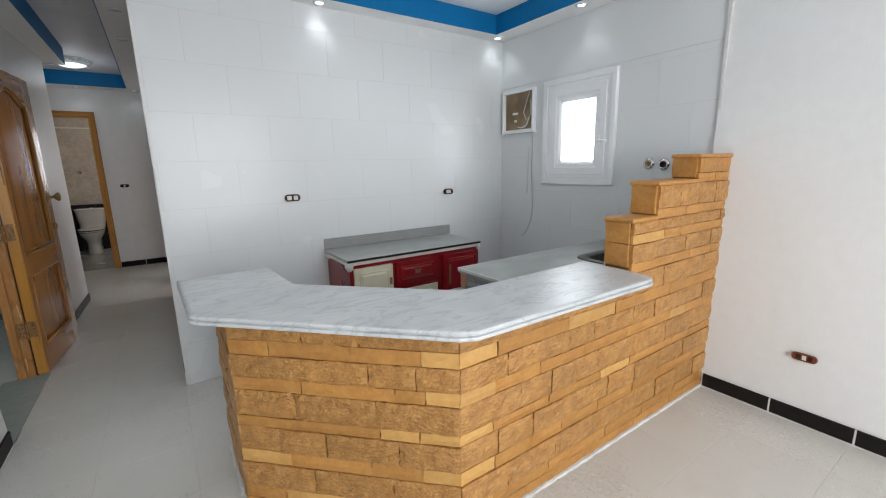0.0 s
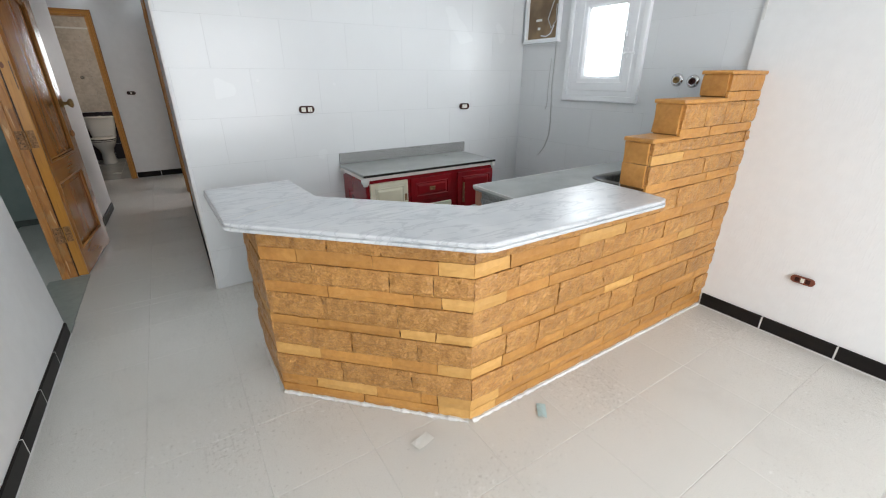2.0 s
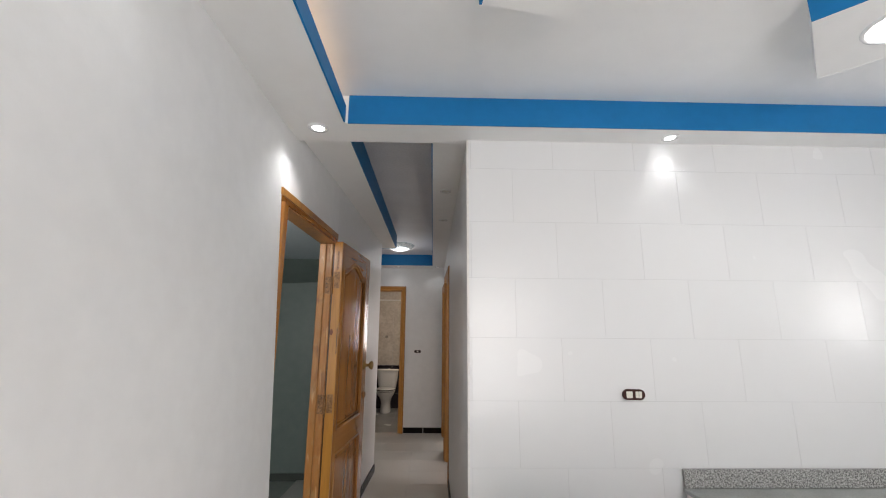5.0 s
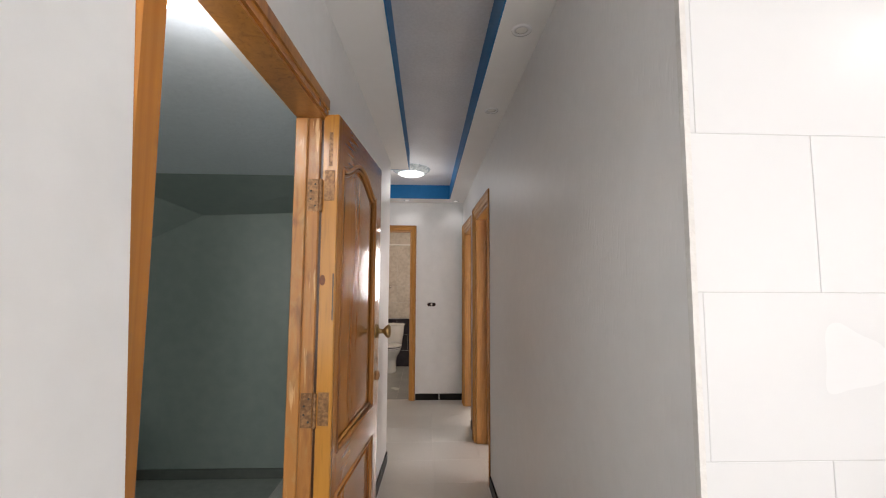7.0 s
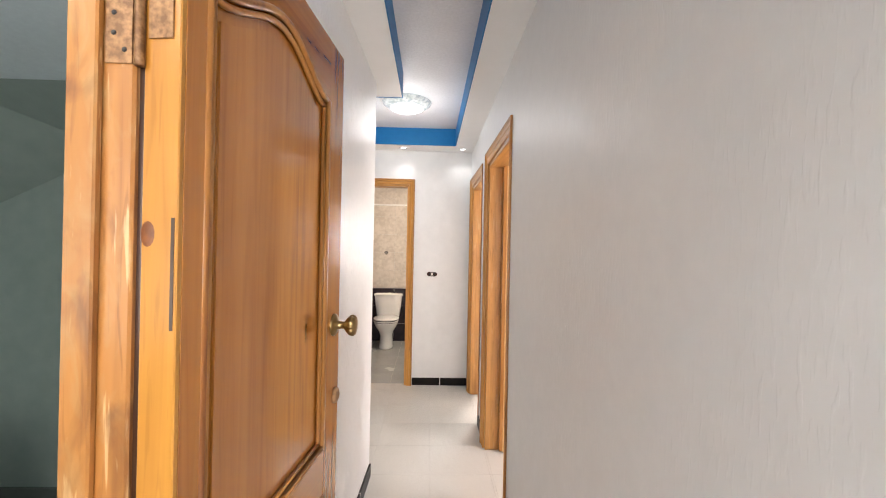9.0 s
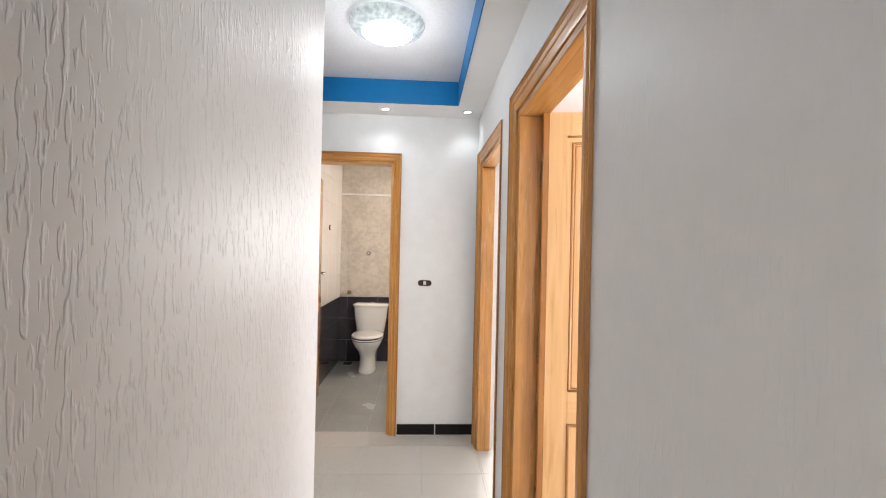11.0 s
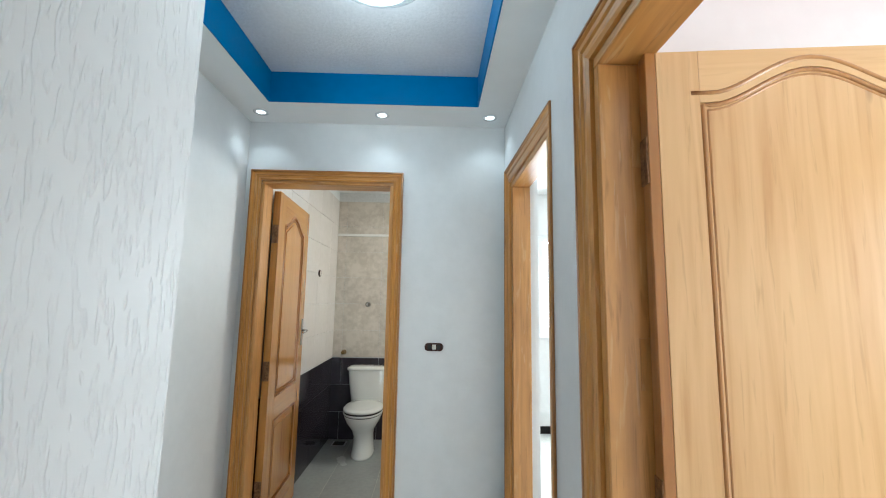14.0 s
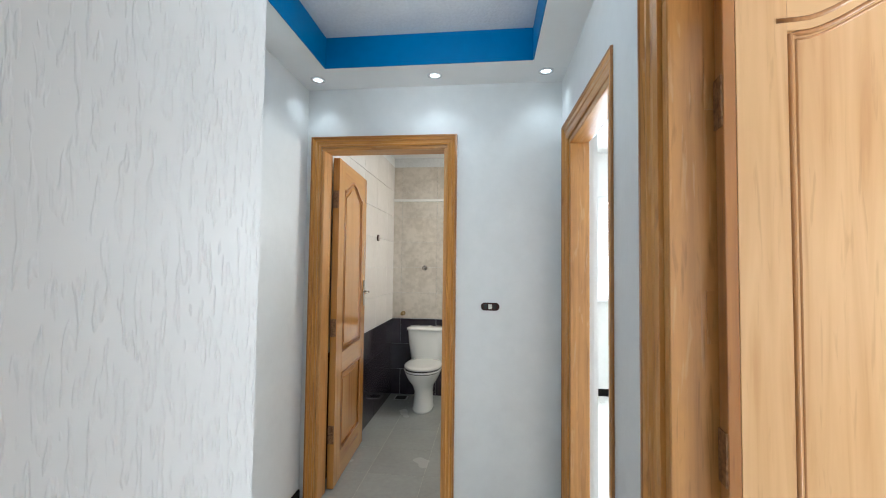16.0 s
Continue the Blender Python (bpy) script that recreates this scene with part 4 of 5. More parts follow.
def stone(a, b, z0, z1, proud, light):
    """One faced stone between the floor points a and b, standing out to the right of that line."""
    d = Vector((b[0] - a[0], b[1] - a[1]))
    length = d.length
    d.normalize()
    n = Vector((d.y, -d.x))
    nx, nz = (max(2, int(length / 0.05)), 2) if light else (max(3, int(length / 0.021)), 6)
    bm = bmesh.new()
    rows = []
    seed = Vector((rng.random() * 50, rng.random() * 50, 0))
    for i in range(nx + 1):
        row = []
        for k in range(nz + 1):
            u, v = i / nx * length, z0 + (z1 - z0) * k / nz
            rim = 0.0 if 0 < i < nx and 0 < k < nz else 1.0
            out = proud - 0.0045 * rim + (0.0 if light else (noise.noise(Vector((u * 20, v * 24, 0)) + seed) * 0.006 + noise.noise(Vector((u * 55, v * 65, 3)) + seed) * 0.005) * (1 - 0.6 * rim))
            p = Vector(a) + d * (u + (rng.random() - 0.5) * 0.006 * rim) + n * out
            row.append(bm.verts.new((p.x, p.y, v + (rng.random() - 0.5) * 0.003 * rim)))
        rows.append(row)
    for i in range(nx):
        for k in range(nz):
            bm.faces.new((rows[i][k], rows[i + 1][k], rows[i + 1][k + 1], rows[i][k + 1]))
    edge = [rows[i][0] for i in range(nx + 1)] + [rows[nx][k] for k in range(1, nz + 1)] + [rows[i][nz] for i in range(nx - 1, -1, -1)] + [rows[0][k] for k in range(nz - 1, 0, -1)]
    back = [bm.verts.new((v.co.x - n.x * proud, v.co.y - n.y * proud, v.co.z)) for v in edge]
    for k in range(len(edge)):
        j = (k + 1) % len(edge)
        bm.faces.new((edge[k], back[k], back[j], edge[j]))
    return bm


def stone_run(a, b, z0, z1, parent, thin, widths, reach=(0.0, 0.0), pale=(False, False)):
    """A course from a to b; reach lengthens its ends to close a corner, pale marks a sawn light stone at an end."""
    d = Vector((b[0] - a[0], b[1] - a[1]))
    total, at = d.length + reach[1], -reach[0]
    d.normalize()
    while at < total - 1e-4:
        w = rng.uniform(*widths)
        first = at < 0.001 and pale[0]
        if first:
            w = rng.uniform(0.12, 0.18)
        if pale[1] and at + w > total - 0.2 and at < total - 0.22:
            w = max(0.05, total - at - rng.uniform(0.12, 0.16))
        if total - at - w < 0.09:
            w = total - at
        p, q = Vector(a) + d * (at + 0.0015), Vector(a) + d * (at + w - 0.0015)
        light = thin
        part("stone", stone(tuple(p), tuple(q), z0 + 0.0015, z1 - 0.0015, rng.uniform(0.016, 0.024) if not light else rng.uniform(0.016, 0.019), light), (STONEPALE if first or (pale[1] and at + w > total - 0.01) or rng.random() < 0.07 else STONELIGHT) if light else STONE, parent)
        at += w


z = 0.0
for c in COURSES:
    thin = c < 0.08
    for k, (a, b) in enumerate(zip(outer, outer[1:])):
        stone_run(a, b, z + 0.004 * (z == 0), min(z + c, 0.872), bar, thin, (0.17, 0.42) if thin else (0.15, 0.34),
                  ((0.0, 0.007, 0.007)[k], (0.007, 0.007, 0.0)[k]), (thin and k == 2, thin and k == 1))
    z += c
z = 0.872
for c in UPPER:
    mid = z + c / 2
    start = 2.615 if mid < 1.12 else 2.815 if mid < 1.285 else 3.20
    limit = 1.12 if mid < 1.12 else 1.285 if mid < 1.285 else 1.415
    if mid > 1.415:
        break
    top_z = limit if z + c > limit - 0.03 else z + c
    stone_run((start, -1.965), (3.60, -1.965), z, top_z, bar, c < 0.07, (0.16, 0.36))
    z = top_z
for x, lo, hi in ((2.615, 0.905, 1.12), (2.815, 1.145, 1.285), (3.20, 1.31, 1.415)):
    cut = lo + (hi - lo) * 0.52
    for z0, z1 in ((lo, cut), (cut, hi)) if hi - lo > 0.18 else ((lo, hi),):
        part("stone", stone((x, -1.84), (x, -1.965), z0 + 0.001, z1 - 0.001, 0.018, True), STONELIGHT, bar)
for x0, x1, zz in ((2.590, 2.812, 1.12), (2.790, 3.197, 1.285), (3.175, 3.598, 1.415)):
    part("step_cap", box(x0, x1, -1.990, -1.832, zz, zz + 0.020, 0.005), STONELIGHT, bar, "thin ochre stone cap")
part("step_back", box(2.615, 3.598, -1.84, -1.832, 0.872, 1.12), GROUT, bar)

# marble top, with a stepped ogee edge
slab = [(0.815, -0.825), (0.835, -1.415), (0.862, -1.452), (1.500, -2.108), (1.555, -2.135), (2.505, -2.148), (2.548, -2.125), (2.572, -1.99),
        (2.572, -1.742), (1.765, -1.75), (1.25, -1.225), (1.225, -0.82)]


def inset(poly, by):
    out = []
    for i, p in enumerate(poly):
        a, b = Vector(poly[i - 1]), Vector(poly[(i + 1) % len(poly)])
        p = Vector(p)
        d1, d2 = (p - a).normalized(), (b - p).normalized()
        n1, n2 = Vector((-d1.y, d1.x)), Vector((-d2.y, d2.x))
        nn = (n1 + n2).normalized()
        out.append(tuple(p + nn * by / max(0.4, nn.dot(n1))))
    return out


bm = bmesh.new()
prof = [(0.012, 0.872), (0.004, 0.874), (0.001, 0.880), (0.003, 0.886), (0.012, 0.888), (0.012, 0.890), (0.006, 0.893), (0.004, 0.898), (0.008, 0.904), (0.016, 0.906)]
rings = [[bm.verts.new((x, y, zz)) for x, y in inset(slab, by)] for by, zz in prof]
for a, b in zip(rings, rings[1:]):
    for k in range(len(slab)):
        j = (k + 1) % len(slab)
        bm.faces.new((a[k], a[j], b[j], b[k]))
bm.faces.new(rings[0][::-1]), bm.faces.new(rings[-1])
top = thing("marble_top", pose(0, 0, 0), "white veined marble bar top with a moulded edge", "countertop")
part("slab", bm, MARBLE, top)
part("seam", box(-0.004, 0.004, -0.17, 0.17, 0.9062, 0.9068), PUTTY, top, "pale filled joint").matrix_local = pose(1.03, -1.30, 0, 0, 0, -58)

# ---- kitchen worktops and cabinet ----
wt = thing("granite_worktop", pose(0, 0, 0), "dusty grey granite worktop with a sink cut-out behind the bar", "worktop")
for x0, x1, y0, y1 in ((2.185, 2.91, -1.80, -1.185), (3.36, 3.585, -1.80, -1.185), (2.91, 3.36, -1.46, -1.185), (2.91, 3.36, -1.80, -1.77)):
    part("slab", box(x0, x1, y0, y1, 0.79, 0.82), GRANITETOP, wt)
part("front_edge", box(2.18, 3.585, -1.185, -1.177, 0.796, 0.821, 0.002), PUTTY, wt, "pale plastered edge strip")
part("end_edge", box(2.177, 2.185, -1.80, -1.177, 0.804, 0.821, 0.002), PUTTY, wt, "pale plastered edge strip")
part("lower_slab", box(1.75, 2.20, -1.80, -1.18, 0.67, 0.70, 0.003), GRANITETOP, wt, "lower granite shelf for the hob")
part("support", box(2.20, 2.30, -1.80, -1.205, 0.0, 0.79), GRANITE, wt, "dark granite and block end support")
part("support", box(1.76, 1.84, -1.80, -1.205, 0.0, 0.67), GROUT, wt)
part("support", box(3.48, 3.585, -1.80, -1.205, 0.0, 0.79), GROUT, wt)
part("upstand", box(3.575, 3.592, -1.80, -1.36, 0.821, 0.90, 0.002), GRANITE, wt, "speckled granite upstand")
for z0, z1, out in ((0.762, 0.788, 0.006), (0.728, 0.752, 0.012), (0.704, 0.720, 0.004)):
    part("edge_course", box(2.20 - out, 2.2005, -1.79, -1.242, z0, z1, 0.002), GRANITE, wt, "dark sawn granite strip")
part("brick", box(2.190, 2.215, -1.238, -1.186, 0.70, 0.788, 0.003), BRICK, wt, "salmon clay brick end")
sink = thing("kitchen_sink", pose(0, 0, 0), "brushed steel sink bowl let into the granite worktop", "sink")
bm = bmesh.new()
rows = []
for hx, hy, zz in ((0.262, 0.195, 0.8205), (0.262, 0.195, 0.824), (0.255, 0.188, 0.826), (0.205, 0.140, 0.825), (0.198, 0.133, 0.815), (0.180, 0.118, 0.68), (0.15, 0.09, 0.662)):
    rows.append([bm.verts.new((3.135 + hx * math.copysign(abs(math.cos(q)) ** 0.5, math.cos(q)), -1.605 + hy * math.copysign(abs(math.sin(q)) ** 0.5, math.sin(q)), zz))
                 for q in (2 * math.pi * k / 40 for k in range(40))])
for a, b in zip(rows, rows[1:]):
    for k in range(40):
        j = (k + 1) % 40
        bm.faces.new((a[k], a[j], b[j], b[k]))
bm.faces.new(rows[-1])
part("bowl", bm, DARKSTEEL, sink, "dark mottled steel bowl", True)
part("drain", turned(lathe([(0, 0), (0.03, 0), (0.03, 0.004), (0.012, 0.003), (0, 0.002)], 16), Matrix.Translation((3.135, -1.605, 0.6625))), CHROME, sink)

cab = thing("base_cabinet", pose(0, 0, 0), "glossy red kitchen base cabinet with cream and red doors", "cabinet")
FY = -0.455
part("body", box(1.80, 2.905, FY, -0.015, 0.08, 0.752, 0.002), RED, cab)
part("plinth", box(1.82, 2.89, FY + 0.05, -0.015, 0.0, 0.08), RED, cab)
part("rail", box(1.786, 2.912, FY - 0.010, -0.014, 0.745, 0.772, 0.003), PINKISH, cab, "whitish scuffed rail below the worktop")


def cabinet_front(name, x0, x1, z0, z1, mat, label, pull):
    f = part(name, box(x0, x1, FY - 0.020, FY - 0.001, z0, z1, 0.003), mat, cab, label)
    bm = bmesh.new()
    rows = [[bm.verts.new((x, y, zz)) for x, zz in ((x0 + o, z0 + o), (x1 - o, z0 + o), (x1 - o, z1 - o), (x0 + o, z1 - o))]
            for o, y in ((0.035, FY - 0.020), (0.040, FY - 0.026), (0.046, FY - 0.022), (0.062, FY - 0.0285))]
    for a, c in zip(rows, rows[1:]):
        for k in range(4):
            j = (k + 1) % 4
            bm.faces.new((a[k], a[j], c[j], c[k]))
    bm.faces.new(rows[-1])
    part("raised_panel", bm, mat, f)
    px, pz, pw, ph = pull
    part("handle_scar", box(px - pw / 2, px + pw / 2, FY - 0.031, FY - 0.0282, pz - ph / 2, pz + ph / 2, 0.001), HINGE, f, "unpainted handle marks")
    return f


cabinet_front("cabinet_door", 1.825, 2.118, 0.10, 0.722, CREAM, "cream cabinet door with a raised panel", (2.095, 0.60, 0.02, 0.05))
cabinet_front("drawer", 2.145, 2.50, 0.545, 0.722, RED, "glossy red drawer front", (2.32, 0.635, 0.05, 0.03))
cabinet_front("drawer", 2.145, 2.50, 0.335, 0.512, CREAM, "cream drawer front", (2.32, 0.425, 0.05, 0.03))
cabinet_front("drawer", 2.145, 2.50, 0.10, 0.31, RED, "glossy red drawer front", (2.32, 0.21, 0.05, 0.03))
cabinet_front("cabinet_door", 2.56, 2.905, 0.10, 0.722, RED, "glossy red cabinet door with a raised panel", (2.61, 0.56, 0.02, 0.16))
for lx, ly, lz, lr in ((1.796, -0.462, 0.742, 0.030), (2.908, -0.464, 0.748, 0.022), (1.786, -0.06, 0.748, 0.020)):
    bm = loft([(-lr * 1.1, 0, 0, lr * 0.35, lr * 0.3), (-lr * 0.6, 0.003, 0, lr * 0.8, lr * 0.6), (0, 0, -0.002, lr, lr * 0.75), (lr * 0.8, 0, 0, lr * 0.9, lr * 0.6)], 12, 2.0)
    for v in bm.verts:
        v.co += Vector((noise.noise(v.co * 70), noise.noise(v.co * 70 + Vector((5, 0, 0))), 0)) * lr * 0.35 + Vector((lx, ly, lz))
    part("plaster_lump", bm, PUTTY, cab, "lump of white plaster at the corner", True)
ct = thing("cabinet_worktop", pose(0, 0, 0), "grey granite cabinet worktop with a speckled upstand", "worktop")
part("slab", box(1.778, 2.918, -0.485, -0.012, 0.7725, 0.792, 0.003), GRANITETOP, ct)
part("front_edge", box(1.776, 2.920, -0.488, -0.4852, 0.7735, 0.789, 0.001), BLACK, ct, "darker sawn edge")
part("upstand", box(1.783, 2.943, -0.022, -0.0055, 0.793, 0.873, 0.002), GRANITE, ct, "speckled granite upstand")

# ---- kitchen window ----
win = thing("window_1", pose(0, 0, 0), "white pvc kitchen window with a frosted pane", "window", "", S)


def yz_ring(y0, y1, z0, z1, w, x0, x1, bevel=0.004):
    bm = bmesh.new()
    for a, b, c, d in ((y0, y0 + w, z0, z1), (y1 - w, y1, z0, z1), (y0 + w, y1 - w, z0, z0 + w), (y0 + w, y1 - w, z1 - w, z1)):
        add_box(bm, x0, x1, a, b, c, d, bevel)
    return bm




def mitred(y0, y1, z0, z1, profile, corner=0.0):
    """A frame round an opening, mitred at its corners; profile gives (inset, x) from its outer to its inner edge."""
    bm = bmesh.new()
    rows = []
    for o, x in profile:
        r = corner if o == profile[-1][0] or o == profile[-2][0] else 0.0
        ring = []
        for cy, cz, a0 in ((y0 + o, z0 + o, 180), (y1 - o, z0 + o, 270), (y1 - o, z1 - o, 0), (y0 + o, z1 - o, 90)):
            my, mz = cy + (r if cy < (y0 + y1) / 2 else -r), cz + (r if cz < (z0 + z1) / 2 else -r)
            for k in range(5):
                a = radians(a0 + 22.5 * k)
                ring.append(bm.verts.new((x, my + r * math.cos(a), mz + r * math.sin(a))))
        rows.append(ring)
    for a, b in zip(rows, rows[1:]):
        for k in range(20):
            j = (k + 1) % 20
            bm.faces.new((a[k], a[j], b[j], b[k]))
    bmesh.ops.remove_doubles(bm, verts=bm.verts, dist=0.0001)
    return bm


part("window_frame", mitred(-1.215, -0.535, 1.228, 2.062, [(0, 3.598), (0, 3.566), (0.004, 3.562), (0.040, 3.562), (0.044, 3.566), (0.044, 3.60)]), PVC, win)
part("inner_frame", mitred(-1.172, -0.578, 1.271, 2.019, [(0, 3.60), (0, 3.572), (0.004, 3.569), (0.034, 3.569), (0.038, 3.573), (0.038, 3.66)]), PVC, win)
sash = part("sash", mitred(-1.136, -0.612, 1.305, 1.985, [(0, 3.65), (0, 3.570), (0.005, 3.565), (0.058, 3.565), (0.064, 3.570), (0.088, 3.573), (0.106, 3.588), (0.106, 3.640)], 0.020), PVC, win)
part("pane", box(3.606, 3.612, -1.05, -0.70, 1.39, 1.90), FROST, sash, "bright frosted glass").visible_shadow = False
part("handle", tube([(3.566, -1.085, 1.56), (3.545, -1.085, 1.56), (3.538, -1.095, 1.56), (3.538, -1.165, 1.556)], 0.008), PVC, sash, "", True)
part("handle_plate", box(3.558, 3.566, -1.098, -1.072, 1.525, 1.595, 0.003), PVC, sash)
part("latch", box(3.552, 3.566, -1.075, -1.055, 1.665, 1.70, 0.003), PVC, sash)
solid("backdrop_kitchen", box(3.90, 3.91, -1.9, 0.2, 0.9, 2.5), OUTSIDE, "bright sky beyond the kitchen window", "backdrop", S)
solid("backdrop_end_room", box(1.2, 3.2, 7.4, 7.41, 0.7, 2.6), OUTSIDE, "bright sky beyond the end room window", "backdrop", S)

# fan opening with its card panel
fan = thing("fan_opening", pose(0, 0, 0), "white-framed wall opening closed with a brown card panel", "vent")
part("frame", yz_ring(-0.43, -0.035, 1.683, 2.045, 0.022, 3.555, 3.60), PVC, fan)
part("panel", box(3.588, 3.594, -0.41, -0.055, 1.70, 2.028), CARD, fan, "brown card panel behind clear film")
part("sill", box(3.545, 3.60, -0.44, -0.03, 1.672, 1.683, 0.002), PVC, fan)
part("label", box(3.586, 3.588, -0.215, -0.145, 1.84, 1.858), PAPER, fan)
part("label", box(3.586, 3.588, -0.20, -0.17, 1.775, 1.795), PAPER, fan)
part("wire", tube([(3.582, -0.36, 2.02), (3.58, -0.33, 1.95), (3.58, -0.29, 1.85), (3.58, -0.33, 1.78), (3.58, -0.38, 1.83), (3.58, -0.375, 1.95)], 0.004), CABLE, fan, "", True)
part("wire", tube([(3.582, -0.22, 1.73), (3.58, -0.28, 1.72), (3.58, -0.33, 1.74), (3.58, -0.36, 1.80)], 0.005), PVC, fan, "", True)
cord = [(3.588, -0.395, 1.672), (3.586, -0.398, 1.5), (3.586, -0.392, 1.35), (3.586, -0.402, 1.2), (3.586, -0.415, 1.05), (3.586, -0.41, 0.93), (3.586, -0.37, 0.82), (3.586, -0.31, 0.745), (3.586, -0.29, 0.735)]
tagged(part("hanging_cable", tube(cord, 0.0035, 6), CABLE, None, "", True), "thin grey cable hanging down the tiled wall", "cable")
tagged(part("hanging_cable", tube([(3.588, -0.36, 1.55), (3.586, -0.352, 1.35), (3.586, -0.355, 1.2), (3.586, -0.34, 1.14)], 0.0025, 6), CABLE, None, "", True), "thin grey cable hanging down the tiled wall", "cable")


# ---- small fixtures ----
def wall_turn(at, facing):
    """A pose whose y axis points out of the wall towards facing."""
    f = Vector(facing)
    x = f.cross(Vector((0, 0, 1)))
    return Matrix(((x.x, f.x, 0, at[0]), (x.y, f.y, 0, at[1]), (x.z, f.z, 1, at[2]), (0, 0, 0, 1)))


def socket(name, at, facing, modules, label, w=0.108, h=0.05, plate=None):
    ob = thing(name, wall_turn(at, facing), label, "socket")
    poly = []
    for k in range(24):
        a = 2 * math.pi * k / 24
        c, s = math.cos(a), math.sin(a)
        poly.append((math.copysign(w / 2 - h / 2, c) + h / 2 * c, h / 2 * s))
    part("plate", upright(poly, 0.0, 0.009), plate or DARKPLATE, ob)
    for cx, mw, mat in modules:
        part("module", box(cx - mw / 2, cx + mw / 2, 0.0085, 0.0125, -h * 0.3, h * 0.3, 0.002), mat, ob)
    return ob


socket("wall_socket", (1.583, -0.006, 1.197), (0, -1, 0), ((-0.022, 0.03, MODULE), (0.022, 0.03, MODULE), (-0.022, 0.006, HOLE)), "dark oval double wall socket on white tiles")
socket("wall_socket", (2.94, -0.006, 1.172), (0, -1, 0), ((0.0, 0.05, MODULE), (0.008, 0.006, HOLE)), "dark oval wall socket with an ivory module on white tiles", 0.10)
socket("wall_socket", (3.497, -2.455, 0.372), (-1, 0, 0), ((0.0, 0.018, MODULE), (-0.024, 0.020, DARKPLATE), (0.024, 0.020, DARKPLATE)), "rust-brown oval wall socket low on white plaster", 0.108, 0.042, RUSTPLATE)
socket("light_switch", (0.391, 4.611, 1.204), (0, -1, 0), ((0.0, 0.022, MODULE), (-0.026, 0.02, HOLE), (0.026, 0.02, HOLE)), "dark oval light switch on the corridor end wall", 0.108, 0.046)
socket("light_switch", (-0.692, 6.07, 1.70), (1, 0, 0), ((0.0, 0.02, MODULE),), "small dark switch high on the bathroom wall", 0.05, 0.06)

for y, z, r in ((-1.475, 1.385, 0.040), (-1.578, 1.378, 0.040)):
    v = thing("pipe_outlet", wall_turn((3.592, y, z), (-1, 0, 0)), "chrome water pipe outlet on the tiled wall", "pipe outlet", "water outlets")
    turn = Matrix.Rotation(radians(-90), 4, "X")
    part("escutcheon", turned(lathe([(0.018, 0), (r, 0), (r, 0.004), (r * 0.8, 0.012), (0.02, 0.016), (0.018, 0.014)], 20), turn), CHROME, v, "", True)
    part("outlet", turned(lathe([(0, 0.004), (0.019, 0.004), (0.019, 0.022), (0.012, 0.022), (0.011, 0.006), (0, 0.006)], 16), turn), DARKPLATE if y < -1.5 else BRASS, v, "", True)


def spot(at, lit, label, r=0.045):
    ob = thing("spot_light", pose(*at), label, "spot light", "recessed spot lights")
    part("ring", lathe([(r * 0.62, 0.0), (r * 0.66, -0.006), (r, -0.004), (r * 1.02, 0.0)], 24), PVC, ob, "", True)
    part("lamp", lathe([(0, -0.0045), (r * 0.4, -0.0045), (r * 0.62, -0.002), (r * 0.64, 0)], 20), (GLOW if at[1] < 1 else SPOTGLOW) if lit else CERAMIC, ob, "glowing lamp" if lit else "unlit lamp", True)
    return ob


for x, y, r in ((1.86, -0.075, 0.042), (3.45, -0.085, 0.042), (3.44, -0.98, 0.042), (0.98, -1.21, 0.048), (2.64, -1.95, 0.048), (0.03, -0.11, 0.05), (0.03, -1.33, 0.05)):
    spot((x, y, KS), True, "lit round spot light recessed in the white soffit", r)
spot((1.482, -1.745, KS), False, "unlit round spot light recessed in the white band", 0.066)
for x in (-0.63, 0.065, 0.69):
    spot((x, 4.47, CS), True, "lit round spot light in the corridor soffit", 0.042)
for y in (0.9, 1.7):
    spot((0.71, y, CS), False, "unlit round spot light in the corridor soffit", 0.042)

pend = thing("ceiling_box_light", pose(2.25, -0.833, KU, 0, 0, 45), "square blue-sided ceiling box with a round lamp", "ceiling light")
part("box_body", box(-0.222, 0.222, -0.222, 0.222, -0.095, 0.0), CEILING, pend, "white board underside")
for k in range(4):
    s = part("side_board", box(-0.226, 0.222, -0.226, -0.2225, -0.097, 0.0), BLUE if k in (0, 3) else CEILING, pend, "glossy blue side board" if k in (0, 3) else "white side board")
    s.matrix_local = pose(0, 0, 0, 0, 0, 90 * k)
part("lamp_ring", turned(lathe([(0.088, 0), (0.092, -0.008), (0.102, -0.006), (0.104, 0)], 28), Matrix.Translation((0, 0, -0.0955))), PVC, pend, "", True)
part("lamp", turned(lathe([(0, -0.006), (0.05, -0.006), (0.088, -0.003), (0.09, 0)], 28), Matrix.Translation((0, 0, -0.0955))), GLOW, pend, "glowing round lamp", True)

landing = thing("landing_light", pose(-0.32, 0.24, 2.21), "lit round landing ceiling light beyond the entrance", "ceiling light")
part("shade", lathe([(0.10, 0.0), (0.105, -0.012), (0.09, -0.03), (0.05, -0.042), (0, -0.046)], 28), GLOW, landing, "glowing opal shade", True).visible_shadow = False
part("base_ring", lathe([(0, -0.001), (0.112, -0.001), (0.112, -0.010), (0.10, -0.012), (0, -0.012)], 28), PVC, landing, "", True)
dome = thing("dome_light", pose(0.15, 3.58, CU), "lit opal glass dome ceiling light in the corridor", "ceiling light")
part("base_ring", lathe([(0, 0), (0.16, 0), (0.165, -0.012), (0.15, -0.02), (0, -0.02)], 32), PVC, dome, "", True)
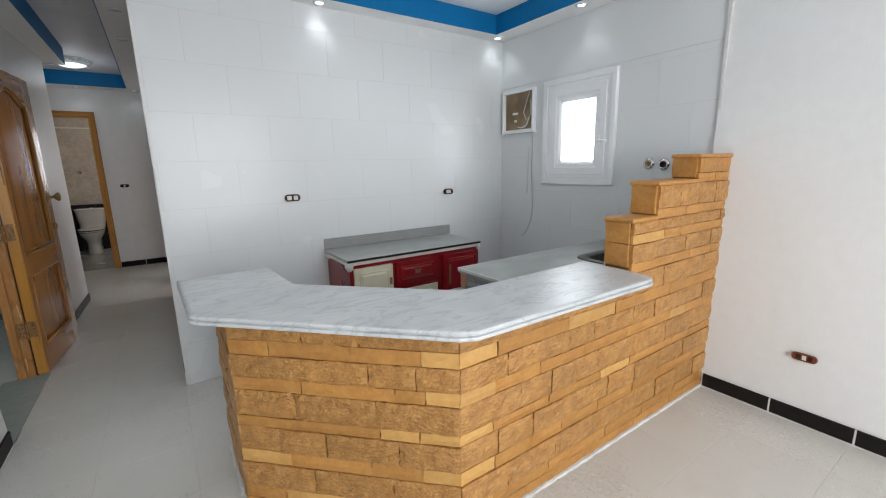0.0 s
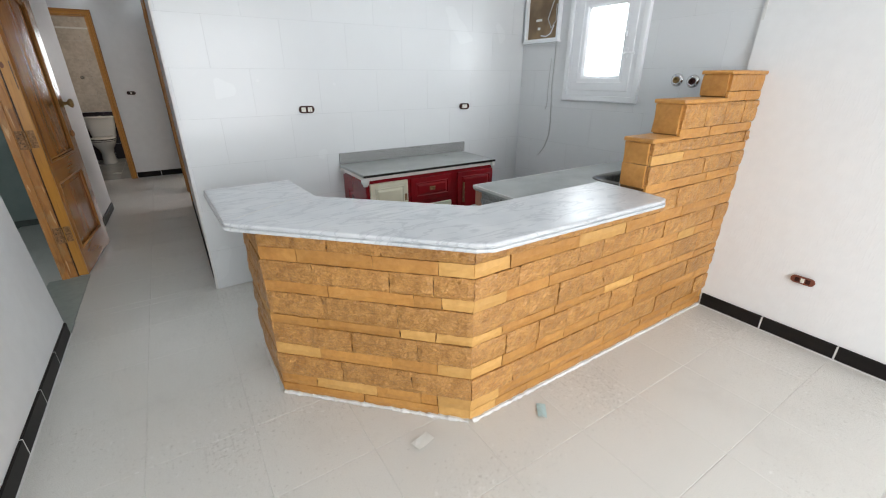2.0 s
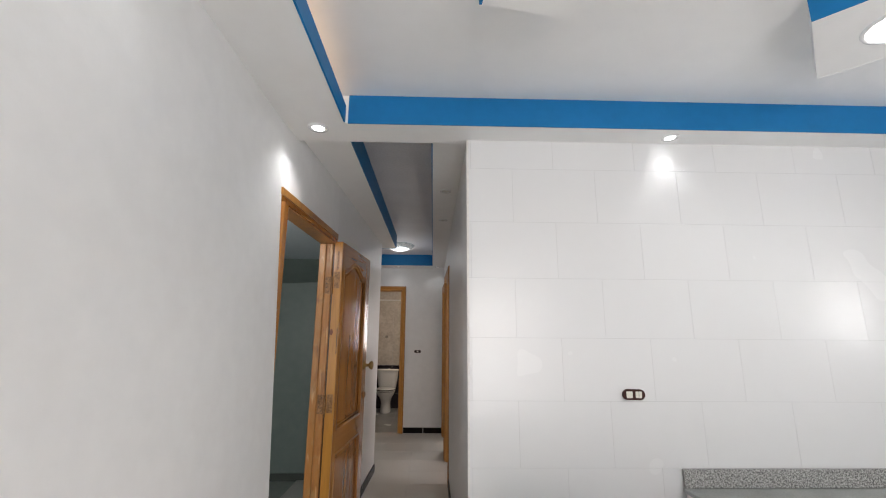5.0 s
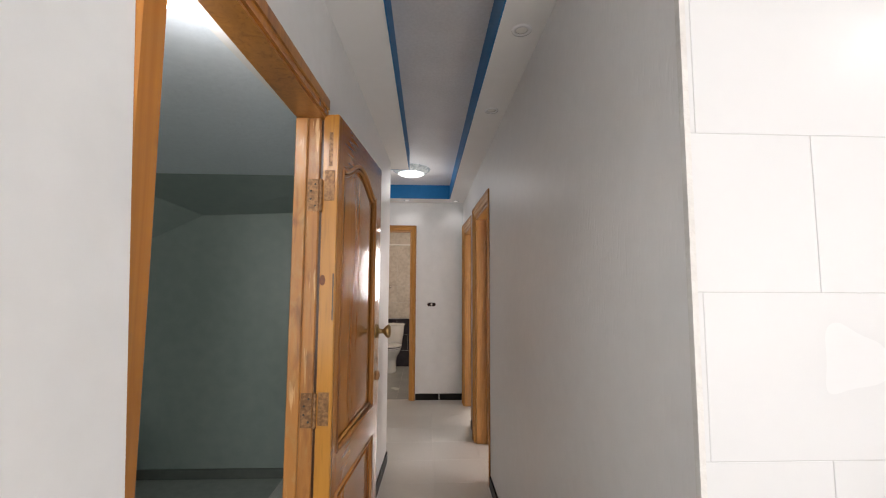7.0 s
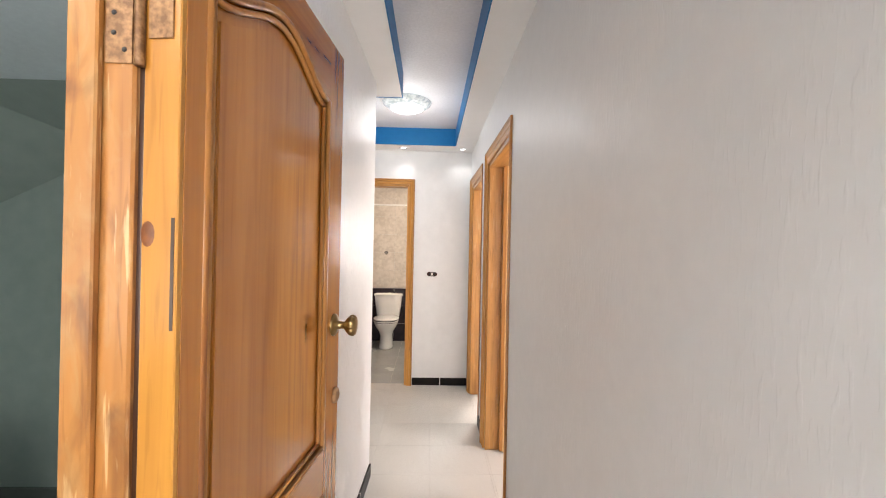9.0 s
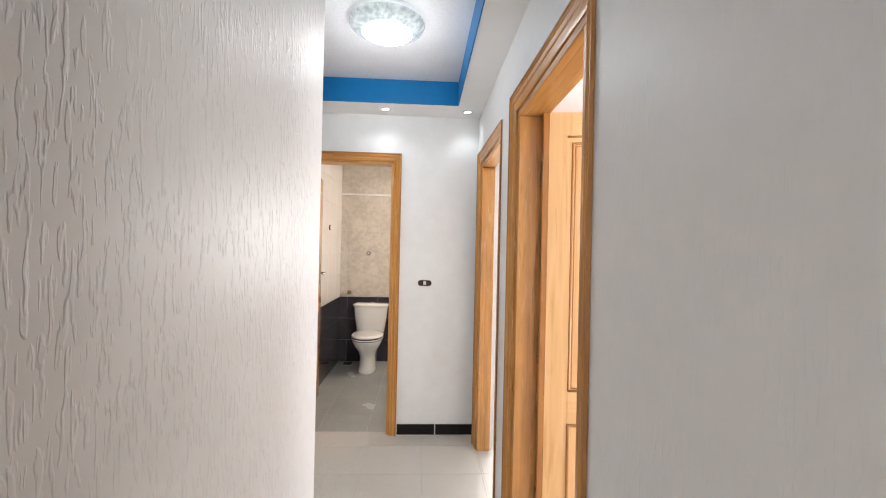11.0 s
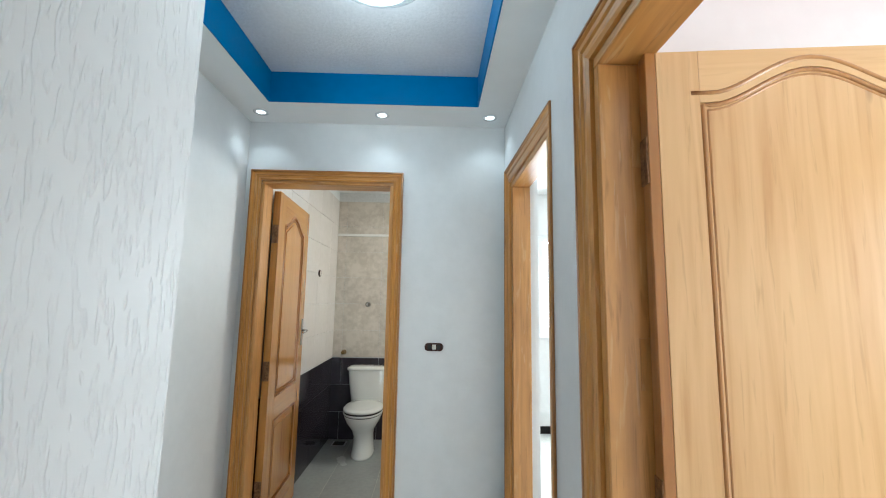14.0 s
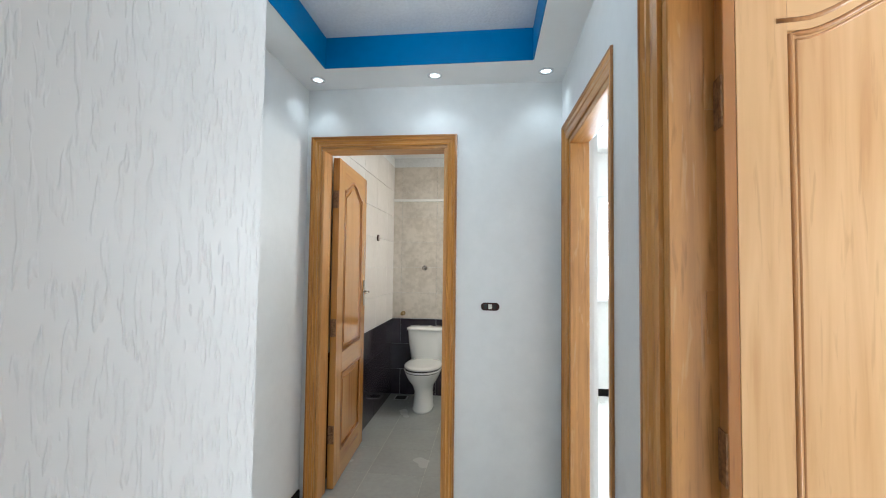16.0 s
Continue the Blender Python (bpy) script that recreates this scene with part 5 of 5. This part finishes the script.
part("rim", lathe([(0.190, -0.008), (0.205, -0.016), (0.198, -0.030), (0.168, -0.050), (0.136, -0.066)], 36), RIMGLASS, dome, "pressed pattern glass rim", True).visible_shadow = False
part("shade", lathe([(0.136, -0.066), (0.100, -0.083), (0.055, -0.095), (0, -0.099)], 36), DOMEGLOW, dome, "glowing opal glass centre", True).visible_shadow = False

for x, y, rot, w, d, mat, label in ((1.36, -1.965, 12, 0.085, 0.05, PAPER, "small torn white paper scrap on the floor"), (1.90, -2.11, 50, 0.085, 0.04, AQUA, "small pale blue wrapper on the floor")):
    bm = bmesh.new()
    g = [[bm.verts.new((w * (i / 3 - 0.5), d * (k / 2 - 0.5), 0.002 + 0.006 * rng.random())) for k in range(3)] for i in range(4)]
    for i in range(3):
        for k in range(2):
            bm.faces.new((g[i][k], g[i + 1][k], g[i + 1][k + 1], g[i][k + 1]))
    ob = solid("paper_scrap", bm, mat, label, "litter")
    ob.matrix_world = pose(x, y, 0.0035, 0, 0, rot)

# ---- bathroom ----
wc = thing("toilet", pose(-0.27, 6.74, 0), "white ceramic close-coupled toilet with a closed lid", "toilet")
part("pedestal", loft([(0.0, 0, -0.37, 0.105, 0.20), (0.02, 0, -0.37, 0.108, 0.205), (0.06, 0, -0.36, 0.098, 0.185), (0.18, 0, -0.35, 0.092, 0.178), (0.25, 0, -0.37, 0.112, 0.205), (0.32, 0, -0.40, 0.155, 0.245), (0.38, 0, -0.41, 0.178, 0.262), (0.395, 0, -0.41, 0.175, 0.26)], 28, 2.2), CERAMIC, wc, "", True)
part("seat", loft([(0.397, 0, -0.41, 0.182, 0.262), (0.402, 0, -0.41, 0.188, 0.268), (0.414, 0, -0.41, 0.186, 0.266), (0.416, 0, -0.41, 0.18, 0.26)], 28, 2.2), CERAMIC, wc, "", True)
# two black bands draw the shade in the gaps under lid and seat
part("seat_buffer", loft([(0.414, 0, -0.41, 0.182, 0.262), (0.427, 0, -0.41, 0.182, 0.262)], 28, 2.2), HOLE, wc, "dark band painting the shade below the lid")
part("seat_buffer", loft([(0.392, 0, -0.41, 0.179, 0.263), (0.399, 0, -0.41, 0.181, 0.264)], 28, 2.2), HOLE, wc, "dark band painting the shade below the seat")
part("lid", loft([(0.424, 0, -0.40, 0.178, 0.254), (0.430, 0, -0.40, 0.190, 0.266), (0.440, 0, -0.40, 0.190, 0.266), (0.448, 0, -0.40, 0.178, 0.254), (0.451, 0, -0.40, 0.12, 0.19)], 28, 2.2), CERAMIC, wc, "", True)
part("tank", loft([(0.40, 0, -0.11, 0.155, 0.075), (0.43, 0, -0.11, 0.175, 0.085), (0.60, 0, -0.112, 0.20, 0.095), (0.735, 0, -0.114, 0.212, 0.10), (0.742, 0, -0.114, 0.21, 0.098)], 32, 4.5), CERAMIC, wc, "", True)
part("tank_lid", loft([(0.742, 0, -0.115, 0.222, 0.108), (0.748, 0, -0.115, 0.226, 0.112), (0.768, 0, -0.115, 0.222, 0.108), (0.778, 0, -0.115, 0.19, 0.08)], 32, 4.5), CERAMIC, wc, "", True)
part("flush_button", turned(lathe([(0, 0), (0.022, 0), (0.022, 0.008), (0.016, 0.013), (0, 0.013)], 16), Matrix.Translation((0.02, -0.12, 0.777))), CHROME, wc, "", True)
part("foot_block", box(-0.06, 0.06, -0.22, -0.03, 0.0, 0.39, 0.02, 2), CERAMIC, wc, "", True)
dr = thing("floor_drain", pose(-0.55, 6.60, 0.004), "dark square floor drain grate beside the toilet", "drain")
part("frame", box(-0.07, 0.07, -0.07, 0.07, 0, 0.006, 0.001), STEEL, dr)
part("grate", box(-0.055, 0.055, -0.055, 0.055, 0.006, 0.008), HOLE, dr)
tp = thing("wall_tap", wall_turn((-0.335, 6.748, 1.41), (0, -1, 0)), "small chrome pipe outlet on the beige bathroom tiles", "tap")
part("escutcheon", turned(lathe([(0, 0), (0.03, 0), (0.028, 0.006), (0.012, 0.01), (0.012, 0.03), (0, 0.03)], 16), Matrix.Rotation(radians(-90), 4, "X")), CHROME, tp, "", True)
tp = thing("angle_valve", wall_turn((-0.57, 6.748, 0.90), (0, -1, 0)), "small dark angle valve on the bathroom wall", "valve")
part("body", turned(lathe([(0, 0), (0.025, 0), (0.025, 0.006), (0.012, 0.01), (0.012, 0.05), (0.02, 0.052), (0.02, 0.07), (0, 0.07)], 16), Matrix.Rotation(radians(-90), 4, "X")), BRASS, tp, "", True)

# ---- end room window with a slatted shutter ----
w2 = thing("window_2", pose(0, 0, 0), "white slatted shutter window of the end room", "window", "", S)
bm = bmesh.new()
for x0, x1, z0, z1 in ((1.60, 1.66, 1.10, 2.24), (2.76, 2.82, 1.10, 2.24), (1.66, 2.76, 1.10, 1.16), (1.66, 2.76, 2.18, 2.24), (2.18, 2.24, 1.16, 2.18)):
    add_box(bm, x0, x1, 6.97, 7.06, z0, z1, 0.004)
part("window_frame", bm, PVC, w2)
part("window_sill", box(1.56, 2.86, 6.93, 6.995, 1.06, 1.10, 0.005), PVC, w2)
for k in range(32):
    zz = 1.175 + k * 0.0315
    s = part("slat", box(-0.54, 0.54, -0.004, 0.004, -0.014, 0.014), PVC, w2)
    s.matrix_local = pose(2.21, 7.05, zz, 32)


# ---- skirtings ----
def skirting(name, axis, at, out, a, b, label, step=0.34, h=0.085):
    ob = thing(name, pose(0, 0, 0), label, "skirting", "", S)
    n = max(1, round((b - a) / step))
    for k in range(n):
        p, q = a + (b - a) * k / n + 0.003, a + (b - a) * (k + 1) / n - 0.003
        lo, hi = sorted((at, at + out * 0.012))
        bm = box(lo, hi, p, q, 0.001, h, 0.002) if axis == "x" else box(p, q, lo, hi, 0.001, h, 0.002)
        part("skirting_tile", bm, BLACK, ob)
    lo, hi = sorted((at, at + out * 0.0112))
    part("joint", box(lo, hi, a, b, 0.001, h - 0.002) if axis == "x" else box(a, b, lo, hi, 0.001, h - 0.002), PUTTY, ob, "white joints")
    lo, hi = sorted((at + out * 0.0115, at + out * 0.019))
    part("floor_joint", box(lo, hi, a, b, 0.0005, 0.005) if axis == "x" else box(a, b, lo, hi, 0.0005, 0.005), PUTTY, ob, "white bead along the floor")
    return ob


SK = "glossy black tile skirting with white joints"
skirting("baseboard_1", "x", 3.492, -1, -5.5, -1.99, SK)
skirting("baseboard_2", "x", -0.014, 1, -5.5, -0.157, SK)
skirting("baseboard_3", "x", 0.0, 1, 0.0, 1.965, SK).matrix_world = pose(-0.070, 0.865, 0, 0, 0, -2.04)
skirting("baseboard_4", "y", 4.612, -1, 0.19, 0.80, SK, 0.30)
skirting("baseboard_5", "x", 0.80, -1, 0.02, 2.36, SK)
skirting("baseboard_6", "x", 0.80, -1, 3.305, 3.61, SK, 0.30)
skirting("baseboard_7", "y", 7.0, -1, 0.92, 3.6, SK)
skirting("baseboard_8", "x", -0.75, 1, 2.84, 4.60, SK)


# ---- tiles ----
def tile_mesh(name, w, h, t, mat, bev=0.0015):
    """A tile w by h that lies in its own x and y and stands t high."""
    me = mesh_of(name, box(-w / 2, w / 2, -h / 2, h / 2, 0, t, bev))
    me.materials.append(mat)
    return me


STORE = {}


def tile(name, parent, w, h, t, mat, m):
    key = (name, round(w, 3), round(h, 3), mat.name)
    if key not in STORE:
        STORE[key] = tile_mesh(name, w, h, t, mat, 0.0005 if mat is TILE else 0.0012)
    ob = new(name, STORE[key])
    ob.parent = parent
    ob.matrix_local = m
    return ob


def cut(lo, hi, holes):
    """The pieces of lo..hi that lie outside the holes."""
    out = [(lo, hi)]
    for p, q in holes:
        out = [(a, b) for s, e in out for a, b in ((s, min(e, p)), (max(s, q), e)) if b - a > 0.012]
    return out


def tile_wall(name, m, length, rows, first, pitch, row_h, base, mat, label, gap=0.0013, holes=(), offset=0.5):
    """Tiles over a wall drawn in its own x (along) and y (up), standing out along z."""
    ob = thing(name, m, label, "wall tiles", "", S)
    if mat is TILE and not holes:
        part("joint", box(0.0, length, 0.0, base + rows * row_h, 0.0, 0.0062), JOINT, ob, "pale flush joints")
    for r in range(rows):
        z0, z1 = base + r * row_h, base + (r + 1) * row_h
        shift = first + (pitch * offset if r % 2 else 0.0)
        k = math.floor((0 - shift) / pitch)
        while shift + k * pitch < length:
            a, b = max(0.0, shift + k * pitch), min(length, shift + (k + 1) * pitch)
            k += 1
            if b - a < 0.012:
                continue
            spans = [(a, b, max(z0, 0.0), z1)]
            for hx0, hx1, hz0, hz1 in holes:
                nxt = []
                for sa, sb, sz0, sz1 in spans:
                    if sb <= hx0 or sa >= hx1 or sz1 <= hz0 or sz0 >= hz1:
                        nxt.append((sa, sb, sz0, sz1))
                        continue
                    nxt += [(p, q, sz0, sz1) for p, q in ((sa, hx0), (hx1, sb)) if q - p > 0.012]
                    p, q = max(sa, hx0), min(sb, hx1)
                    nxt += [(p, q, lo, hi) for lo, hi in ((sz0, hz0), (hz1, sz1)) if hi - lo > 0.012]
                spans = nxt
            for sa, sb, sz0, sz1 in spans:
                lift = 0.00012 * ((r * 7 + k * 5) % 3)
                tile("tile", ob, sb - sa - gap, sz1 - sz0 - gap, 0.007, mat, Matrix.Translation(((sa + sb) / 2, (sz0 + sz1) / 2, lift)))
    return ob


def facing_y(x0, y, z0, s):
    """Wall pose: along runs in world x (times s), up is z, out is -y for s = 1 and +y for s = -1."""
    return Matrix(((s, 0, 0, x0), (0, 0, -s, y), (0, 1, 0, z0), (0, 0, 0, 1)))


def facing_x(x, y0, z0, s):
    """Wall pose: along runs in world y (times -s), up is z, out is -x for s = 1 and +x for s = -1."""
    return Matrix(((0, 0, -s, x), (-s, 0, 0, y0), (0, 1, 0, z0), (0, 0, 0, 1)))


tile_wall("tiling_kitchen_back", facing_y(0.80, 0.006, 0, 1), 2.795, 9, 0.234 - 0.44 + 0.22, 0.44, 0.2925, -0.005, TILE, "white glossy wall tiles in staggered courses")
tile_wall("tiling_kitchen_window", facing_x(3.598, 0.0, 0, 1), 1.875, 8, 0.18, 0.44, 0.2925, -0.005, TILE, "white glossy wall tiles round the kitchen window",
          holes=((0.60, 1.19, 1.27, 2.03), (0.03, 0.43, 1.68, 2.045), (0.0, 2.0, 2.083, 2.2)))
solid("grout_kitchen_window", wall_with_holes("x", 3.5918, 3.598, -1.875, -0.001, 0.001, 2.083, [(-1.19, -0.60, 1.27, 2.03), (-0.43, -0.03, 1.68, 2.045)]), JOINT, "pale joints between the white wall tiles", "grout", S)
solid("trim_tile_edge", box(3.575, 3.63, -1.892, -1.876, 0.0, KS), PUTTY, "rough white putty edge of the tiling", "trim", S)
solid("trim_corridor_corner", box(0.792, 0.803, -0.004, 0.01, 0.0, KS), PUTTY, "rough white plaster corner of the tiled wall", "trim", S)
tile_wall("tiling_bath_back", facing_y(-0.70, 6.758, 0, 1), 1.62, 3, 0.1, 0.40, 0.28, 0.0, BATHDARK, "dark plum dado tiles behind the toilet", gap=0.0026)
tile_wall("tiling_bath_upper", facing_y(-0.70, 6.758, 0.845, 1), 1.62, 6, 0.1, 0.40, 0.285, 0.0, BATHTILE, "patterned beige wall tiles above the dado", gap=0.0026, offset=0.0)
tile_wall("tiling_bath_side", facing_x(-0.702, 4.74, 0, -1), 2.01, 3, 0.1, 0.40, 0.28, 0.0, BATHDARK, "dark plum dado tiles on the bathroom side wall", gap=0.0026)
tile_wall("tiling_bath_side_upper", facing_x(-0.702, 4.74, 0.845, -1), 2.01, 6, 0.1, 0.40, 0.285, 0.0, BATHLIT, "bathroom side-wall tiles coloured lighter for the light on them", gap=0.0026, offset=0.0)
solid("trim_bath_border", box(-0.693, 0.92, 6.728, 6.752, 2.158, 2.186, 0.003), CERAMIC, "narrow raised white border tile strip", "trim", S)


def tile_floor(name, x0, x1, y0, y1, px, py, pitch, mat, joint, label, skip=()):
    ob = thing(name, pose(0, 0, 0), label, "floor", "", S)
    part("bed", box(x0, x1, y0, y1, -0.06, -0.0012), joint, ob, "pale joints")
    i0, j0 = math.floor((x0 - px) / pitch), math.floor((y0 - py) / pitch)
    i = i0
    while px + i * pitch < x1:
        j = j0
        while py + j * pitch < y1:
            a, b = max(x0, px + i * pitch), min(x1, px + (i + 1) * pitch)
            c, d = max(y0, py + j * pitch), min(y1, py + (j + 1) * pitch)
            if b - a > 0.01 and d - c > 0.01:
                tile("tile", ob, b - a - 0.0022, d - c - 0.0022, 0.008, mat, Matrix.Translation(((a + b) / 2, (c + d) / 2, -0.008)))
            j += 1
        i += 1
    return ob


tile_floor("floor", 0.0, 3.60, -5.5, 0.0, 0.785, -1.89, 0.395, FLOOR, FLOORGROUT, "cream speckled ceramic floor tiles of the living room")
tile_floor("floor_corridor", -0.75, 0.80, 0.0, 4.67, 0.785, -1.89, 0.395, FLOOR, FLOORGROUT, "cream speckled ceramic floor tiles of the corridor")
tile_floor("floor_rooms", 0.80, 3.60, 0.0, 7.0, 0.785, -1.89, 0.395, FLOOR, FLOORGROUT, "cream speckled ceramic floor tiles of the rooms")
tile_floor("floor_bath", -0.70, 0.92, 4.67, 6.76, -0.05, 5.8, 0.395, BATHFLOOR, FLOORGROUT, "grey ceramic bathroom floor tiles")
